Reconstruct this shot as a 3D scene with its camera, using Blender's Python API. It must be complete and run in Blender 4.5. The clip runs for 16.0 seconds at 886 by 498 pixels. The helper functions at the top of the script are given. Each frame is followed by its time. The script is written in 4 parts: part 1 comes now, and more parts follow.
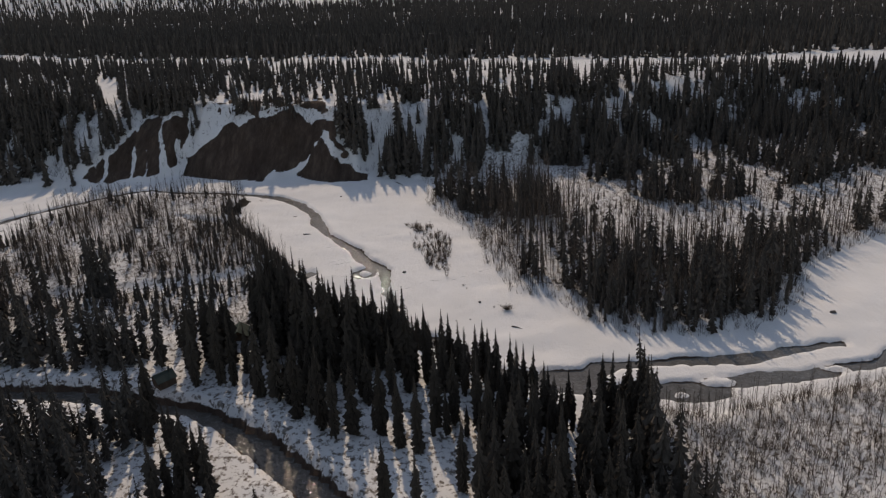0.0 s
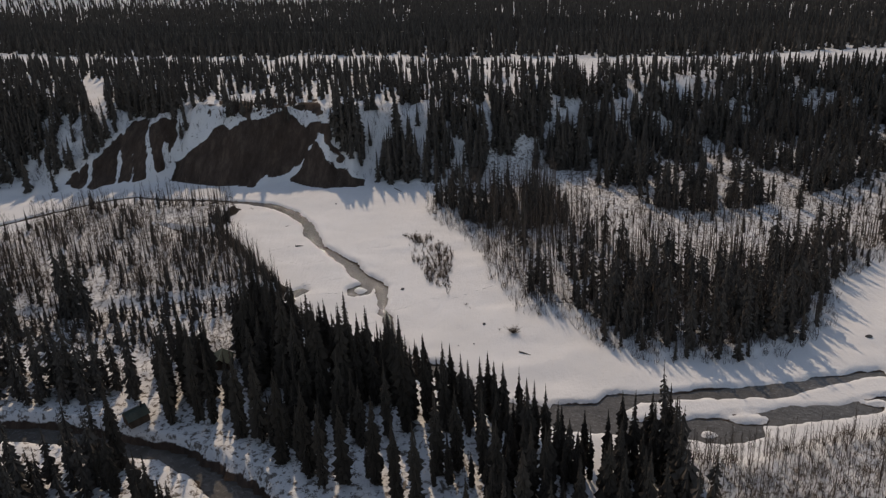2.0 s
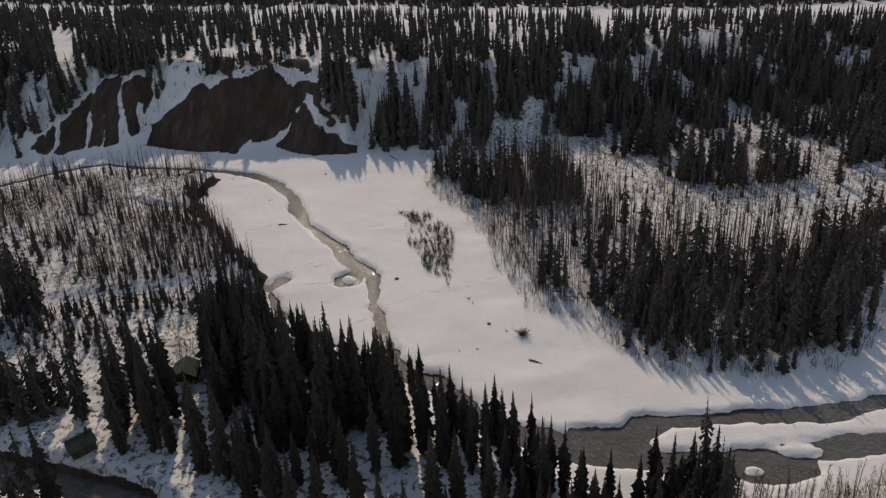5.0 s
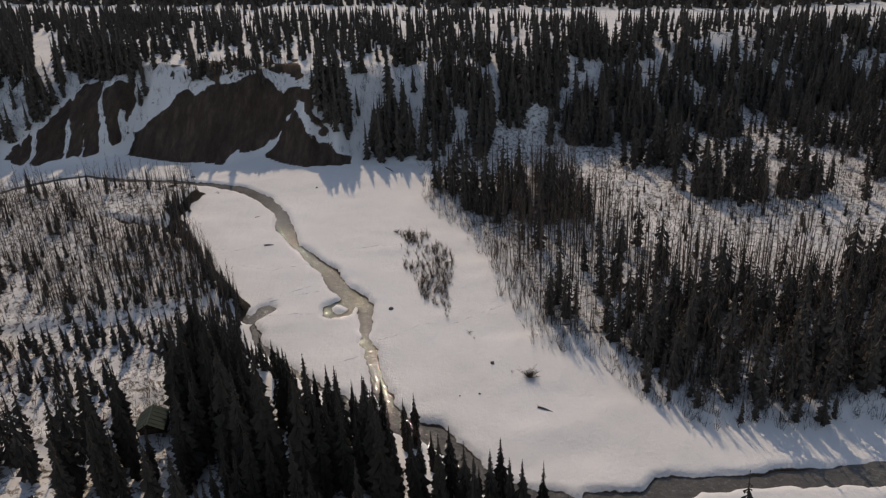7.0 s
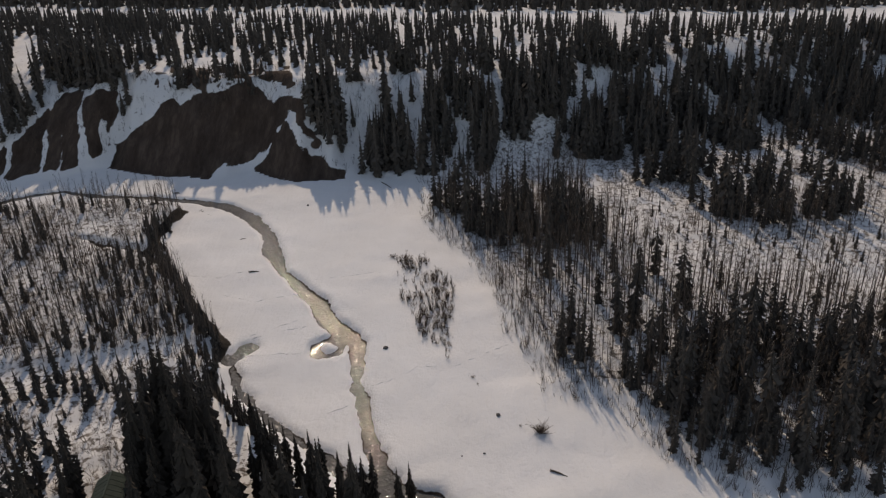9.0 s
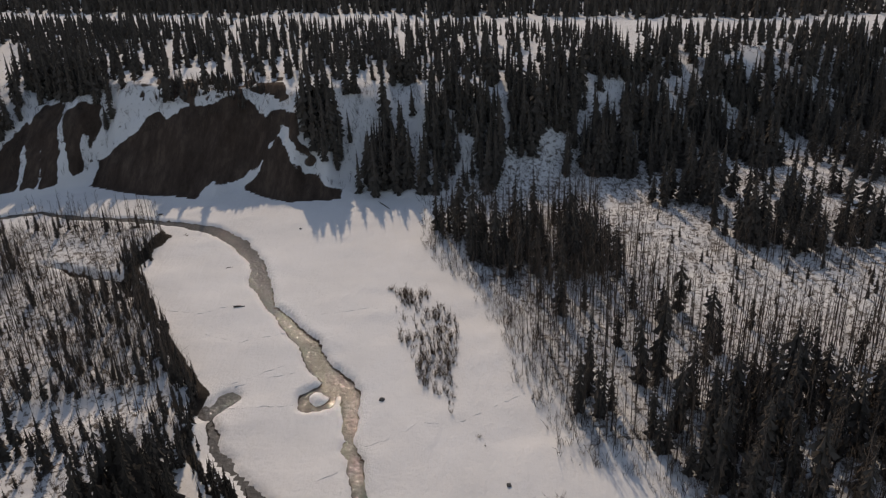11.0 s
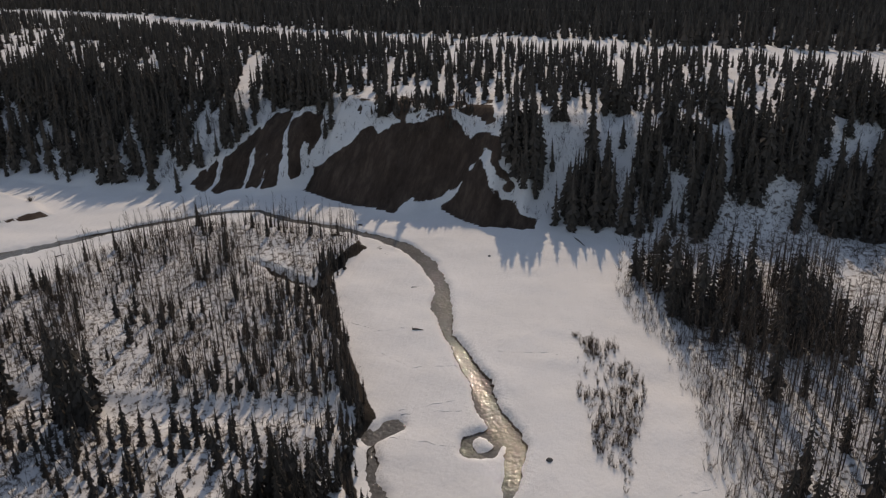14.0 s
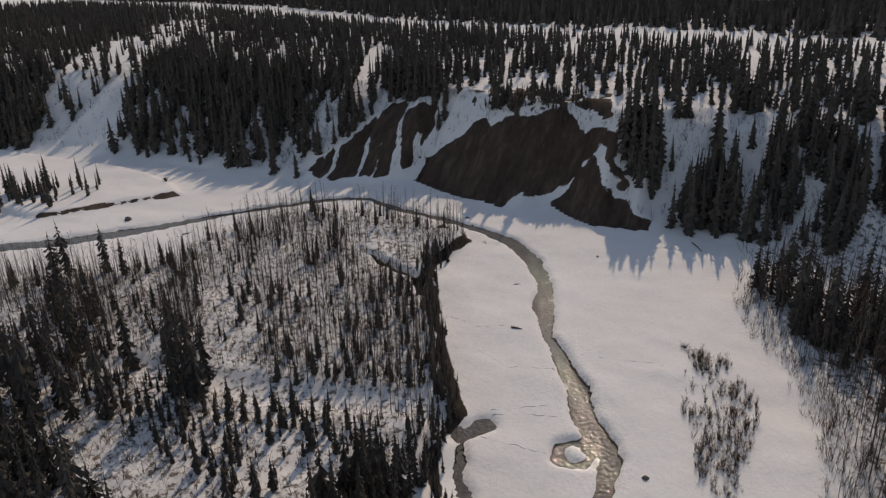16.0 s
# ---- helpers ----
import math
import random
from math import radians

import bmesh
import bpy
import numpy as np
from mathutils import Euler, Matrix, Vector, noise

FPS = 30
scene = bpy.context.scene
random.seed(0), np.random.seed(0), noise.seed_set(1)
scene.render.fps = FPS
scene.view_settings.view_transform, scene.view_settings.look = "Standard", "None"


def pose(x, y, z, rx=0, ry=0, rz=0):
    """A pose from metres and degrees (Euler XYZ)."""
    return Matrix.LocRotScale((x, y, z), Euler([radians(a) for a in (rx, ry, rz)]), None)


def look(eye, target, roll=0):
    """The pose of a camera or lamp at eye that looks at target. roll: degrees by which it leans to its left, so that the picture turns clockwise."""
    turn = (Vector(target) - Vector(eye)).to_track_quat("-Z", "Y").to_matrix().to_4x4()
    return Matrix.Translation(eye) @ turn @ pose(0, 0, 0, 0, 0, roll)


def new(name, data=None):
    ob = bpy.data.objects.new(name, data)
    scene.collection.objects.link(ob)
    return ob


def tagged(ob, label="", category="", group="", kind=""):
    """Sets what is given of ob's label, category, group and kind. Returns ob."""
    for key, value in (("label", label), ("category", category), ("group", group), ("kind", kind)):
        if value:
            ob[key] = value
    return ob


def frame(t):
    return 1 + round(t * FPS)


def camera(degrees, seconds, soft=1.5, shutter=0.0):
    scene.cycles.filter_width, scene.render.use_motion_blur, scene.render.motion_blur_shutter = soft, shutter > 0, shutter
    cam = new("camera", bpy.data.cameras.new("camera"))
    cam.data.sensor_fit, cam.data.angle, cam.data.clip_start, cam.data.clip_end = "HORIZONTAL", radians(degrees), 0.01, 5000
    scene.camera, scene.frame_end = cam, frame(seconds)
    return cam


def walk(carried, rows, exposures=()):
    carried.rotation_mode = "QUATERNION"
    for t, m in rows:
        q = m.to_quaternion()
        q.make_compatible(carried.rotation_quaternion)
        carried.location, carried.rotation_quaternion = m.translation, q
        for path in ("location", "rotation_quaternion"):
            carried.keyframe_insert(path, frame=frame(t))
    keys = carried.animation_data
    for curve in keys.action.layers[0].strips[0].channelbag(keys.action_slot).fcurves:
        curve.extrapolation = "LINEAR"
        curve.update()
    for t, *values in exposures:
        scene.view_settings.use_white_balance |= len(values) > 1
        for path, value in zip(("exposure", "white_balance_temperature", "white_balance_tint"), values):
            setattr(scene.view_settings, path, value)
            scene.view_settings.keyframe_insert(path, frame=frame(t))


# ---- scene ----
cam = camera(66.7, 16.0, 1.25)

PATH = [
    (0, (4.137, -13.94, 58.245), (3.97, -12.104, 57.468), -1.6),
    (0.5, (3.85, -11.398, 58.144), (3.683, -9.564, 57.364), -1.6),
    (1, (3.576, -8.873, 57.996), (3.41, -7.04, 57.214), -1.5),
    (1.5, (3.292, -6.311, 57.836), (3.127, -4.478, 57.052), -1.5),
    (2, (3.114, -3.724, 57.704), (2.947, -1.892, 56.919), -1.6),
    (2.5, (2.939, -1.093, 57.562), (2.772, 0.738, 56.776), -1.6),
    (3, (2.81, 1.545, 57.452), (2.642, 3.369, 56.649), -1.5),
    (3.2, (2.742, 2.639, 57.431), (2.575, 4.444, 56.586), -1.6),
    (5.5, (1.686, 15.04, 56.508), (1.52, 16.812, 55.595), -1.3),
    (6, (1.492, 17.718, 56.381), (1.326, 19.491, 55.471), -1.3),
    (6.5, (1.285, 20.375, 56.275), (1.121, 22.149, 55.365), -1.3),
    (7, (1.106, 23.044, 56.172), (0.942, 24.815, 55.256), -1.3),
    (7.5, (0.931, 25.718, 56.066), (0.767, 27.489, 55.151), -1.3),
    (8, (0.698, 28.41, 55.951), (0.534, 30.181, 55.035), -1.3),
    (8.5, (0.457, 31.161, 55.841), (0.293, 32.931, 54.925), -1.3),
    (9, (0.253, 33.952, 55.755), (0.088, 35.722, 54.839), -1.3),
    (9.2, (0.166, 35.058, 55.739), (0.005, 36.83, 54.824), -1.3),
    (11.3, (-1.034, 46.264, 55.432), (-1.209, 48.038, 54.526), -1.3),
    (11.5, (-1.166, 47.201, 55.416), (-1.391, 48.975, 54.519), -1.3),
    (12, (-1.489, 49.2, 55.344), (-1.914, 50.95, 54.473), -1.4),
    (12.5, (-1.709, 50.479, 55.236), (-2.248, 52.205, 54.382), -1.3),
    (13, (-1.948, 51.033, 55.126), (-2.493, 52.763, 54.282), -1.4),
    (13.5, (-2.136, 51.196, 55.013), (-2.763, 52.899, 54.173), -1.6),
    (14, (-2.188, 51.262, 54.917), (-2.906, 52.929, 54.078), -1.8),
    (14.5, (-2.134, 51.464, 54.827), (-3.013, 53.055, 53.994), -2.3),
    (15, (-1.943, 51.842, 54.768), (-2.879, 53.395, 53.923), -2.8),
    (15.5, (-1.769, 52.585, 54.744), (-2.708, 54.133, 53.893), -2.9),
    (16, (-1.675, 53.568, 54.738), (-2.685, 55.071, 53.889), -3.2),
]
# the plan below is drawn in units of 1.35 m
UNIT = 1.35
walk(cam, [(t, look(Vector(e) * UNIT, Vector(g) * UNIT, r)) for t, e, g, r in PATH], [(0, -0.36, 8700, 17)])

# ---- light: high spring sun ahead of the camera, clear sky ----
SUN_AZ, SUN_EL = radians(-16), radians(35.5)
world = bpy.data.worlds.new("world")
scene.world = world
world.use_nodes = True
wn = world.node_tree
sky = wn.nodes.new("ShaderNodeTexSky")
sky.sky_type, sky.sun_disc = "NISHITA", False
sky.sun_elevation, sky.sun_rotation = SUN_EL, SUN_AZ
sky.air_density, sky.dust_density = 1.0, 0.25
wn.links.new(sky.outputs["Color"], wn.nodes["Background"].inputs["Color"])
wn.nodes["Background"].inputs["Strength"].default_value = 0.165
sun = new("sun", bpy.data.lights.new("sun", "SUN"))
sun.data.energy, sun.data.angle, sun.data.color = 2.3, radians(0.55), (1.0, 0.95, 0.88)
sun.matrix_world = look((0, 0, 0), (-math.sin(SUN_AZ) * math.cos(SUN_EL), -math.cos(SUN_AZ) * math.cos(SUN_EL), -math.sin(SUN_EL)))


# ---- materials ----
def material(name):
    m = bpy.data.materials.new(name)
    m.use_nodes = True
    return m, m.node_tree, m.node_tree.nodes["Principled BSDF"]


def node(nt, kind, **inputs):
    n = nt.nodes.new(kind)
    for k, v in inputs.items():
        n.inputs[k.replace("_", " ")].default_value = v
    return n


def noise_tex(nt, scale, detail=4, rough=0.55, coord=None):
    n = node(nt, "ShaderNodeTexNoise", Scale=scale, Detail=detail, Roughness=rough)
    if coord is None:
        coord = nt.nodes.new("ShaderNodeTexCoord").outputs["Object"]
    nt.links.new(coord, n.inputs["Vector"])
    return n.outputs["Fac"]


def ramp(nt, fac, *stops):
    r = nt.nodes.new("ShaderNodeValToRGB")
    while len(r.color_ramp.elements) < len(stops):
        r.color_ramp.elements.new(0.5)
    for e, (p, c) in zip(r.color_ramp.elements, stops):
        e.position, e.color = p, (*c, 1) if len(c) == 3 else c
    nt.links.new(fac, r.inputs["Fac"])
    return r.outputs["Color"]


def mix(nt, fac, a, b):
    m = nt.nodes.new("ShaderNodeMix")
    m.data_type = "RGBA"
    for sock, v in ((m.inputs[0], fac), (m.inputs[6], a), (m.inputs[7], b)):
        if isinstance(v, (int, float)):
            sock.default_value = v
        elif isinstance(v, tuple):
            sock.default_value = (*v, 1)
        else:
            nt.links.new(v, sock)
    return m.outputs[2]


def bump(nt, bsdf, height, strength, distance):
    b = node(nt, "ShaderNodeBump", Strength=strength, Distance=distance)
    nt.links.new(height, b.inputs["Height"])
    nt.links.new(b.outputs["Normal"], bsdf.inputs["Normal"])
    return b


def simple(name, lo, hi, scale, rough, bump_d=0.0, vary=0.0):
    """A surface whose colour wanders between two tones, with fine relief and, per object, a lighter or darker tone."""
    m, nt, b = material(name)
    col = ramp(nt, noise_tex(nt, scale), (0.3, lo), (0.7, hi))
    if vary:
        info = nt.nodes.new("ShaderNodeObjectInfo")
        hsv = node(nt, "ShaderNodeHueSaturation")
        mr = node(nt, "ShaderNodeMapRange", To_Min=1 - vary, To_Max=1 + vary)
        nt.links.new(info.outputs["Random"], mr.inputs["Value"])
        nt.links.new(mr.outputs["Result"], hsv.inputs["Value"])
        nt.links.new(col, hsv.inputs["Color"])
        col = hsv.outputs["Color"]
    nt.links.new(col, b.inputs["Base Color"])
    b.inputs["Roughness"].default_value = rough
    b.inputs["Specular IOR Level"].default_value = 0.04
    if bump_d:
        bump(nt, b, noise_tex(nt, scale * 6), 0.7, bump_d)
    return m


def island_vary(name, lo, hi, rough):
    """For joined woods: each separate piece takes its own tone."""
    m, nt, b = material(name)
    g = nt.nodes.new("ShaderNodeNewGeometry")
    nt.links.new(ramp(nt, g.outputs["Random Per Island"], (0.0, lo), (1.0, hi)), b.inputs["Base Color"])
    b.inputs["Roughness"].default_value = rough
    b.inputs["Specular IOR Level"].default_value = 0.03
    return m


def ground_material():
    """Old snow; bare soil where the 'soil' attribute and a ragged noise say so; needle and twig litter in the woods."""
    m, nt, b = material("snow_and_soil")
    co = nt.nodes.new("ShaderNodeTexCoord").outputs["Object"]
    snow = ramp(nt, noise_tex(nt, 0.09, 5, 0.6, co), (0.3, (0.72, 0.707, 0.69)), (0.7, (0.79, 0.777, 0.763)))
    runs = nt.nodes.new("ShaderNodeMapping")
    runs.inputs["Scale"].default_value = (1.0, 0.35, 0.3)
    nt.links.new(co, runs.inputs["Vector"])
    soil = ramp(nt, noise_tex(nt, 0.42, 7, 0.7, runs.outputs["Vector"]), (0.3, (0.040, 0.028, 0.022)), (0.52, (0.078, 0.055, 0.043)), (0.7, (0.13, 0.095, 0.074)))
    litter = ramp(nt, noise_tex(nt, 2.5, 4, 0.6, co), (0.35, (0.10, 0.08, 0.065)), (0.7, (0.30, 0.27, 0.24)))
    masks = []
    for name, scale, amount in (("soil", 0.5, 0.55), ("litter", 1.1, 0.9)):
        at = nt.nodes.new("ShaderNodeAttribute")
        at.attribute_name = name
        n = noise_tex(nt, scale, 5, 0.7, co)
        s = node(nt, "ShaderNodeMath")
        s.operation = "MULTIPLY_ADD"
        nt.links.new(n, s.inputs[0])
        s.inputs[1].default_value = amount
        nt.links.new(at.outputs["Fac"], s.inputs[2])
        masks.append(ramp(nt, s.outputs[0], (0.5 + amount / 2 - 0.02, (0, 0, 0)), (0.5 + amount / 2 + 0.05, (1, 1, 1))))
    col = mix(nt, masks[1], snow, litter)
    # shade on the terrace bank, painted as near-black soil
    bank_shade = nt.nodes.new("ShaderNodeAttribute")
    bank_shade.attribute_name = "bank_shade"
    shaded_soil = ramp(nt, noise_tex(nt, 0.9, 6, 0.65, co), (0.3, (0.018, 0.015, 0.013)), (0.75, (0.05, 0.041, 0.034)))
    col = mix(nt, masks[0], col, mix(nt, bank_shade.outputs["Fac"], soil, shaded_soil))
    nt.links.new(col, b.inputs["Base Color"])
    b.inputs["Roughness"].default_value = 0.85
    b.inputs["Specular IOR Level"].default_value = 0.06
    add = node(nt, "ShaderNodeMath")
    add.operation = "MULTIPLY_ADD"
    nt.links.new(noise_tex(nt, 0.35, 3, 0.5, co), add.inputs[0])
    add.inputs[1].default_value = 1.4
    nt.links.new(noise_tex(nt, 1.8, 4, 0.6, co), add.inputs[2])
    wind = nt.nodes.new("ShaderNodeMapping")
    wind.inputs["Scale"].default_value = (0.5, 0.16, 0.5)
    wind.inputs["Rotation"].default_value = (0, 0, 0.5)
    nt.links.new(co, wind.inputs["Vector"])
    drift = node(nt, "ShaderNodeMath")
    drift.operation = "MULTIPLY_ADD"
    nt.links.new(noise_tex(nt, 1.0, 5, 0.6, wind.outputs["Vector"]), drift.inputs[0])
    drift.inputs[1].default_value = 3.0
    nt.links.new(add.outputs[0], drift.inputs[2])
    bump(nt, b, drift.outputs[0], 0.6, 0.17)
    return m


def water_material():
    m, nt, b = material("river_water")
    co = nt.nodes.new("ShaderNodeTexCoord").outputs["Object"]
    bed = ramp(nt, noise_tex(nt, 0.5, 5, 0.6, co), (0.3, (0.078, 0.072, 0.064)), (0.7, (0.122, 0.113, 0.101)))
    # pale flecks: sparkle of the ripples painted into the water colour
    ripple_glint = ramp(nt, noise_tex(nt, 1.9, 4, 0.7, co), (0.55, (0, 0, 0)), (0.68, (0.25, 0.25, 0.25)))
    bed = mix(nt, ripple_glint, bed, (0.40, 0.395, 0.385))
    nt.links.new(bed, b.inputs["Base Color"])
    b.inputs["Roughness"].default_value = 0.04
    b.inputs["IOR"].default_value = 1.33
    add = node(nt, "ShaderNodeMath")
    add.operation = "MULTIPLY_ADD"
    nt.links.new(noise_tex(nt, 2.0, 1, 0.4, co), add.inputs[0])
    add.inputs[1].default_value = 3.0
    nt.links.new(noise_tex(nt, 5.5, 2, 0.5, co), add.inputs[2])
    bump(nt, b, add.outputs[0], 1.0, 0.04)
    return m


GROUND = ground_material()
WATER = water_material()
NEEDLES = simple("spruce_needles", (0.046, 0.038, 0.031), (0.080, 0.067, 0.055), 1.2, 0.9, vary=0.25)
NEEDLES_FAR = island_vary("spruce_needles_in_the_woods", (0.058, 0.050, 0.043), (0.102, 0.089, 0.077), 0.9)
BARK = simple("spruce_bark", (0.07, 0.055, 0.045), (0.14, 0.115, 0.10), 3.0, 0.9, 0.03)
BARE = simple("bare_poplar_bark", (0.08, 0.066, 0.056), (0.16, 0.137, 0.118), 2.0, 0.85, 0.02, vary=0.3)
BARE_FAR = island_vary("bare_poplar_bark_in_the_woods", (0.065, 0.052, 0.044), (0.15, 0.125, 0.108), 0.85)
TWIG = island_vary("willow_twigs", (0.05, 0.038, 0.031), (0.135, 0.106, 0.088), 0.85)
ROCK = simple("river_boulder", (0.08, 0.075, 0.07), (0.17, 0.16, 0.15), 2.5, 0.85, 0.05)
LOG = simple("driftwood_bark", (0.09, 0.075, 0.065), (0.19, 0.165, 0.14), 2.5, 0.9, 0.04)
ROOF_GREEN = simple("green_painted_metal_roofing", (0.050, 0.066, 0.058), (0.070, 0.088, 0.078), 0.8, 0.6, 0.01)
BOARDS = simple("weathered_brown_boards", (0.075, 0.055, 0.042), (0.14, 0.105, 0.08), 1.5, 0.85, 0.02)
PANE = simple("dark_window_glass", (0.02, 0.022, 0.025), (0.03, 0.033, 0.036), 1.0, 0.1)
STOVE = simple("sooty_stove_metal", (0.03, 0.03, 0.03), (0.07, 0.068, 0.065), 4.0, 0.6)
WIRE = simple("grey_cable", (0.12, 0.12, 0.12), (0.16, 0.16, 0.16), 1.0, 0.5)
# ---- the plan: outlines on the ground, in metres ----
TOE_X = (-900, -400, -229, -183, -152, -119, -103, -94, -84, -73, -63, -57, -46, -34, -19, 0, 25, 50, 85, 120, 200, 400, 900)
TOE_Y = (60, 95, 150, 163, 165, 169, 174, 182, 178.5, 176.5, 174, 180, 174, 176, 176, 178, 189, 204, 221, 232, 262, 330, 420)
UPPER_STREAM = ((-176, 88, 2.47), (-151, 110, 2.28), (-142, 117.5, 2.09), (-135, 125.5, 1.90), (-128, 134.5, 1.52), (-117, 148.5, 1.14), (-109.6, 158, 0.95),
                (-103, 163.8, 0.95), (-96.6, 166.2, 0.85), (-88, 164, 1.04), (-75.6, 163.4, 0.95), (-65, 162, 0.95), (-56.5, 159.4, 1.28), (-49.5, 154, 1.44),
                (-44, 147, 1.20), (-40.5, 139, 1.76), (-36.6, 132.3, 0.72), (-32.1, 127, 1.20), (-27.7, 122, 1.52), (-24.8, 117, 1.44), (-22.3, 114.5, 1.60),
                (-19.8, 112.2, 1.52), (-18.7, 107.6, 0.80), (-18, 103, 0.72), (-16.4, 99.5, 0.80), (-15.1, 95.5, 0.80), (-13.9, 91.7, 1.04), (-11.5, 87.5, 0.96), (-9, 85.5, 0.80))
EDGE_STREAM = ((-35.2, 110.2, 1.4), (-36.2, 106.5, 0.5), (-33.3, 101, 0.4), (-27.3, 95.6, 0.5), (-21.9, 91.6, 0.6), (-17, 88.2, 0.75), (-11.7, 85.6, 1.4),
               (-6.4, 84.2, 1.5), (-3.4, 81, 1.3), (0.3, 76.8, 1.5), (5.2, 74.4, 1.7), (11.5, 73.2, 2.4))
CREEK = ((-130, 76, 2.0), (-95, 68, 2.2), (-72, 65, 2.3), (-58.5, 65.2, 2.7), (-50, 64, 2.3), (-44, 62.9, 1.9), (-38, 61.9, 1.9), (-33, 59.4, 2.0), (-27.4, 55.6, 2.4), (-21.5, 50.9, 2.5), (-13, 43, 2.7), (-2, 30, 2.8), (9, 15, 2.8), (26, -6, 3.0), (52, -40, 3.0), (90, -75, 3.0))
SWALE = ((-38, 107.2, 1.2), (-44, 107.5, 1.6), (-53, 104, 1.9), (-62, 100.6, 1.9), (-72, 98.5, 1.6), (-86, 95, 1.2))
SIDE_CREEK = ((-80, 141.5, 0.4), (-76, 140.4, 0.5), (-72.5, 138.8, 0.6), (-68.3, 137.4, 0.7), (-63.5, 136.6, 0.9), (-59, 132.5, 1.0))
NORTH_CHANNEL = ((10.5, 70.5), (10.5, 76.4), (17.0, 76.7), (18.4, 78.6), (28, 79.9), (33, 80.7), (41.7, 82.1), (49.6, 84.4), (60.3, 86.7), (60.4, 85.2), (50.8, 82.8), (42.6, 79.4), (32, 78.1), (23.2, 76.9), (19.6, 74.4), (21.6, 72.2), (14, 70.3))
SOUTH_CHANNEL = ((13, 70.2), (18, 73.5), (22.4, 72.6), (31, 73.8), (36.2, 75), (43.6, 77), (48.6, 77.4), (52.6, 79), (61.9, 81), (66, 84.4), (75, 88), (90, 92), (130, 101),
                 (130, 96), (90, 86.5), (76, 83), (63.5, 79.3), (56.7, 76.9), (47.6, 74.5), (38.4, 72.4), (38.2, 70.3), (32.1, 68.5), (28.3, 69.2), (22.9, 69.6))
ICE_ISLETS = ((24.4, 71.5, 0.9, 0.5), (30.9, 70.5, 1.0, 0.6), (36.6, 74.0, 2.0, 0.75), (55.5, 78.2, 1.4, 0.5))
TERRACE = ((-63.2, 155.6), (-66, 158.3), (-76, 160), (-91, 157), (-102.8, 153), (-109.6, 142), (-111.5, 132), (-111, 121), (-115, 114), (-127, 109), (-137, 100), (-160, 84), (-400, 60),
           (-400, -80), (14, -80), (18, 40), (15, 62), (8, 69.5), (4, 71.5), (-1.5, 74.6), (-5.8, 79), (-11.8, 83.4), (-17.4, 86.4), (-22.3, 89.8), (-27.8, 93.8),
           (-34, 99.4), (-37, 106), (-37.8, 110.5), (-40.5, 113), (-46, 119.4), (-50.5, 125.5), (-54.5, 129.5), (-57.5, 134), (-62.8, 142.5), (-63.6, 146))
RIGHT_FLAT = ((-18.5, 175), (-14.6, 152), (-8.6, 144.6), (-1.2, 130.4), (0.4, 121.8), (3.2, 112.4), (6.6, 102.4), (15.4, 99.4), (18.3, 93), (24.7, 87.2), (35.7, 86.6), (44.6, 88.7),
              (54.6, 94), (59.2, 102.6), (65.3, 114), (77.6, 124.4), (91, 134), (130, 165), (260, 240), (300, 330), (100, 260), (0, 200))
WEST_BANK = ((-163, 121.5), (-157, 125.5), (-150, 135), (-144, 143.5), (-140.5, 148), (-150, 153), (-175, 156), (-245, 148), (-270, 110))
LOW_RIGHT = ((11.5, -80), (15.5, 40), (17.5, 60), (22.5, 66), (28, 66.6), (33, 66), (39, 68), (48, 71.5), (57, 74), (64, 77), (90, 83), (140, 92), (500, 130), (500, -80))
# bare earth on the bluff, as outlines on its face: across and up
EARTH = (
    ((-96, -2), (-94.6, 1.4), (-94.8, 3.5), (-89.1, 7.9), (-85, 11.5), (-79.9, 14.6), (-76.7, 14.0), (-74.5, 15.0), (-69.8, 15.6), (-65.8, 18), (-62.4, 18), (-59.1, 17.2), (-57, 13.2), (-53.1, 13.2), (-50.5, 11.4), (-54.7, 4.3), (-58.4, 1.9), (-65, 1.6), (-67, -0.2), (-75, -2)),
    ((-57.2, 1.6), (-54.5, 4.0), (-51, 10.6), (-48.4, 8.6), (-44.6, 4.6), (-40.5, 3.2), (-35.1, 1.3), (-35, -2), (-52, -2), (-56.4, 0.6)),
    ((-53.5, 13.6), (-51, 15.2), (-47.4, 14.8), (-45.5, 10.5), (-41.5, 6), (-40.5, 4.6), (-42.5, 5.4), (-46, 9.4), (-48.8, 12.2)),
    ((-121.5, 1.6), (-119, 5.2), (-115.5, 7.4), (-113.4, 10.3), (-109.6, 14.3), (-104, 15.5), (-96.6, 14.6), (-95.4, 10.3), (-96.4, 2.2), (-101.7, 1.4), (-107, 0.5), (-114.5, 0.8)),
)


def along(xs, table_x, table_y):
    return np.interp(xs, table_x, table_y)


def polygon_sd(px, py, poly):
    """Signed distance to an outline, negative inside."""
    d = np.full(px.shape, 1e9)
    inside = np.zeros(px.shape, bool)
    n = len(poly)
    for i in range(n):
        (ax, ay), (bx, by) = poly[i][:2], poly[(i + 1) % n][:2]
        ex, ey = bx - ax, by - ay
        t = np.clip(((px - ax) * ex + (py - ay) * ey) / (ex * ex + ey * ey), 0, 1)
        d = np.minimum(d, (px - ax - t * ex) ** 2 + (py - ay - t * ey) ** 2)
        cross = ((ay > py) != (by > py))
        if ey:
            inside ^= cross & (px < ex * (py - ay) / ey + ax)
    d = np.sqrt(d)
    return np.where(inside, -d, d)


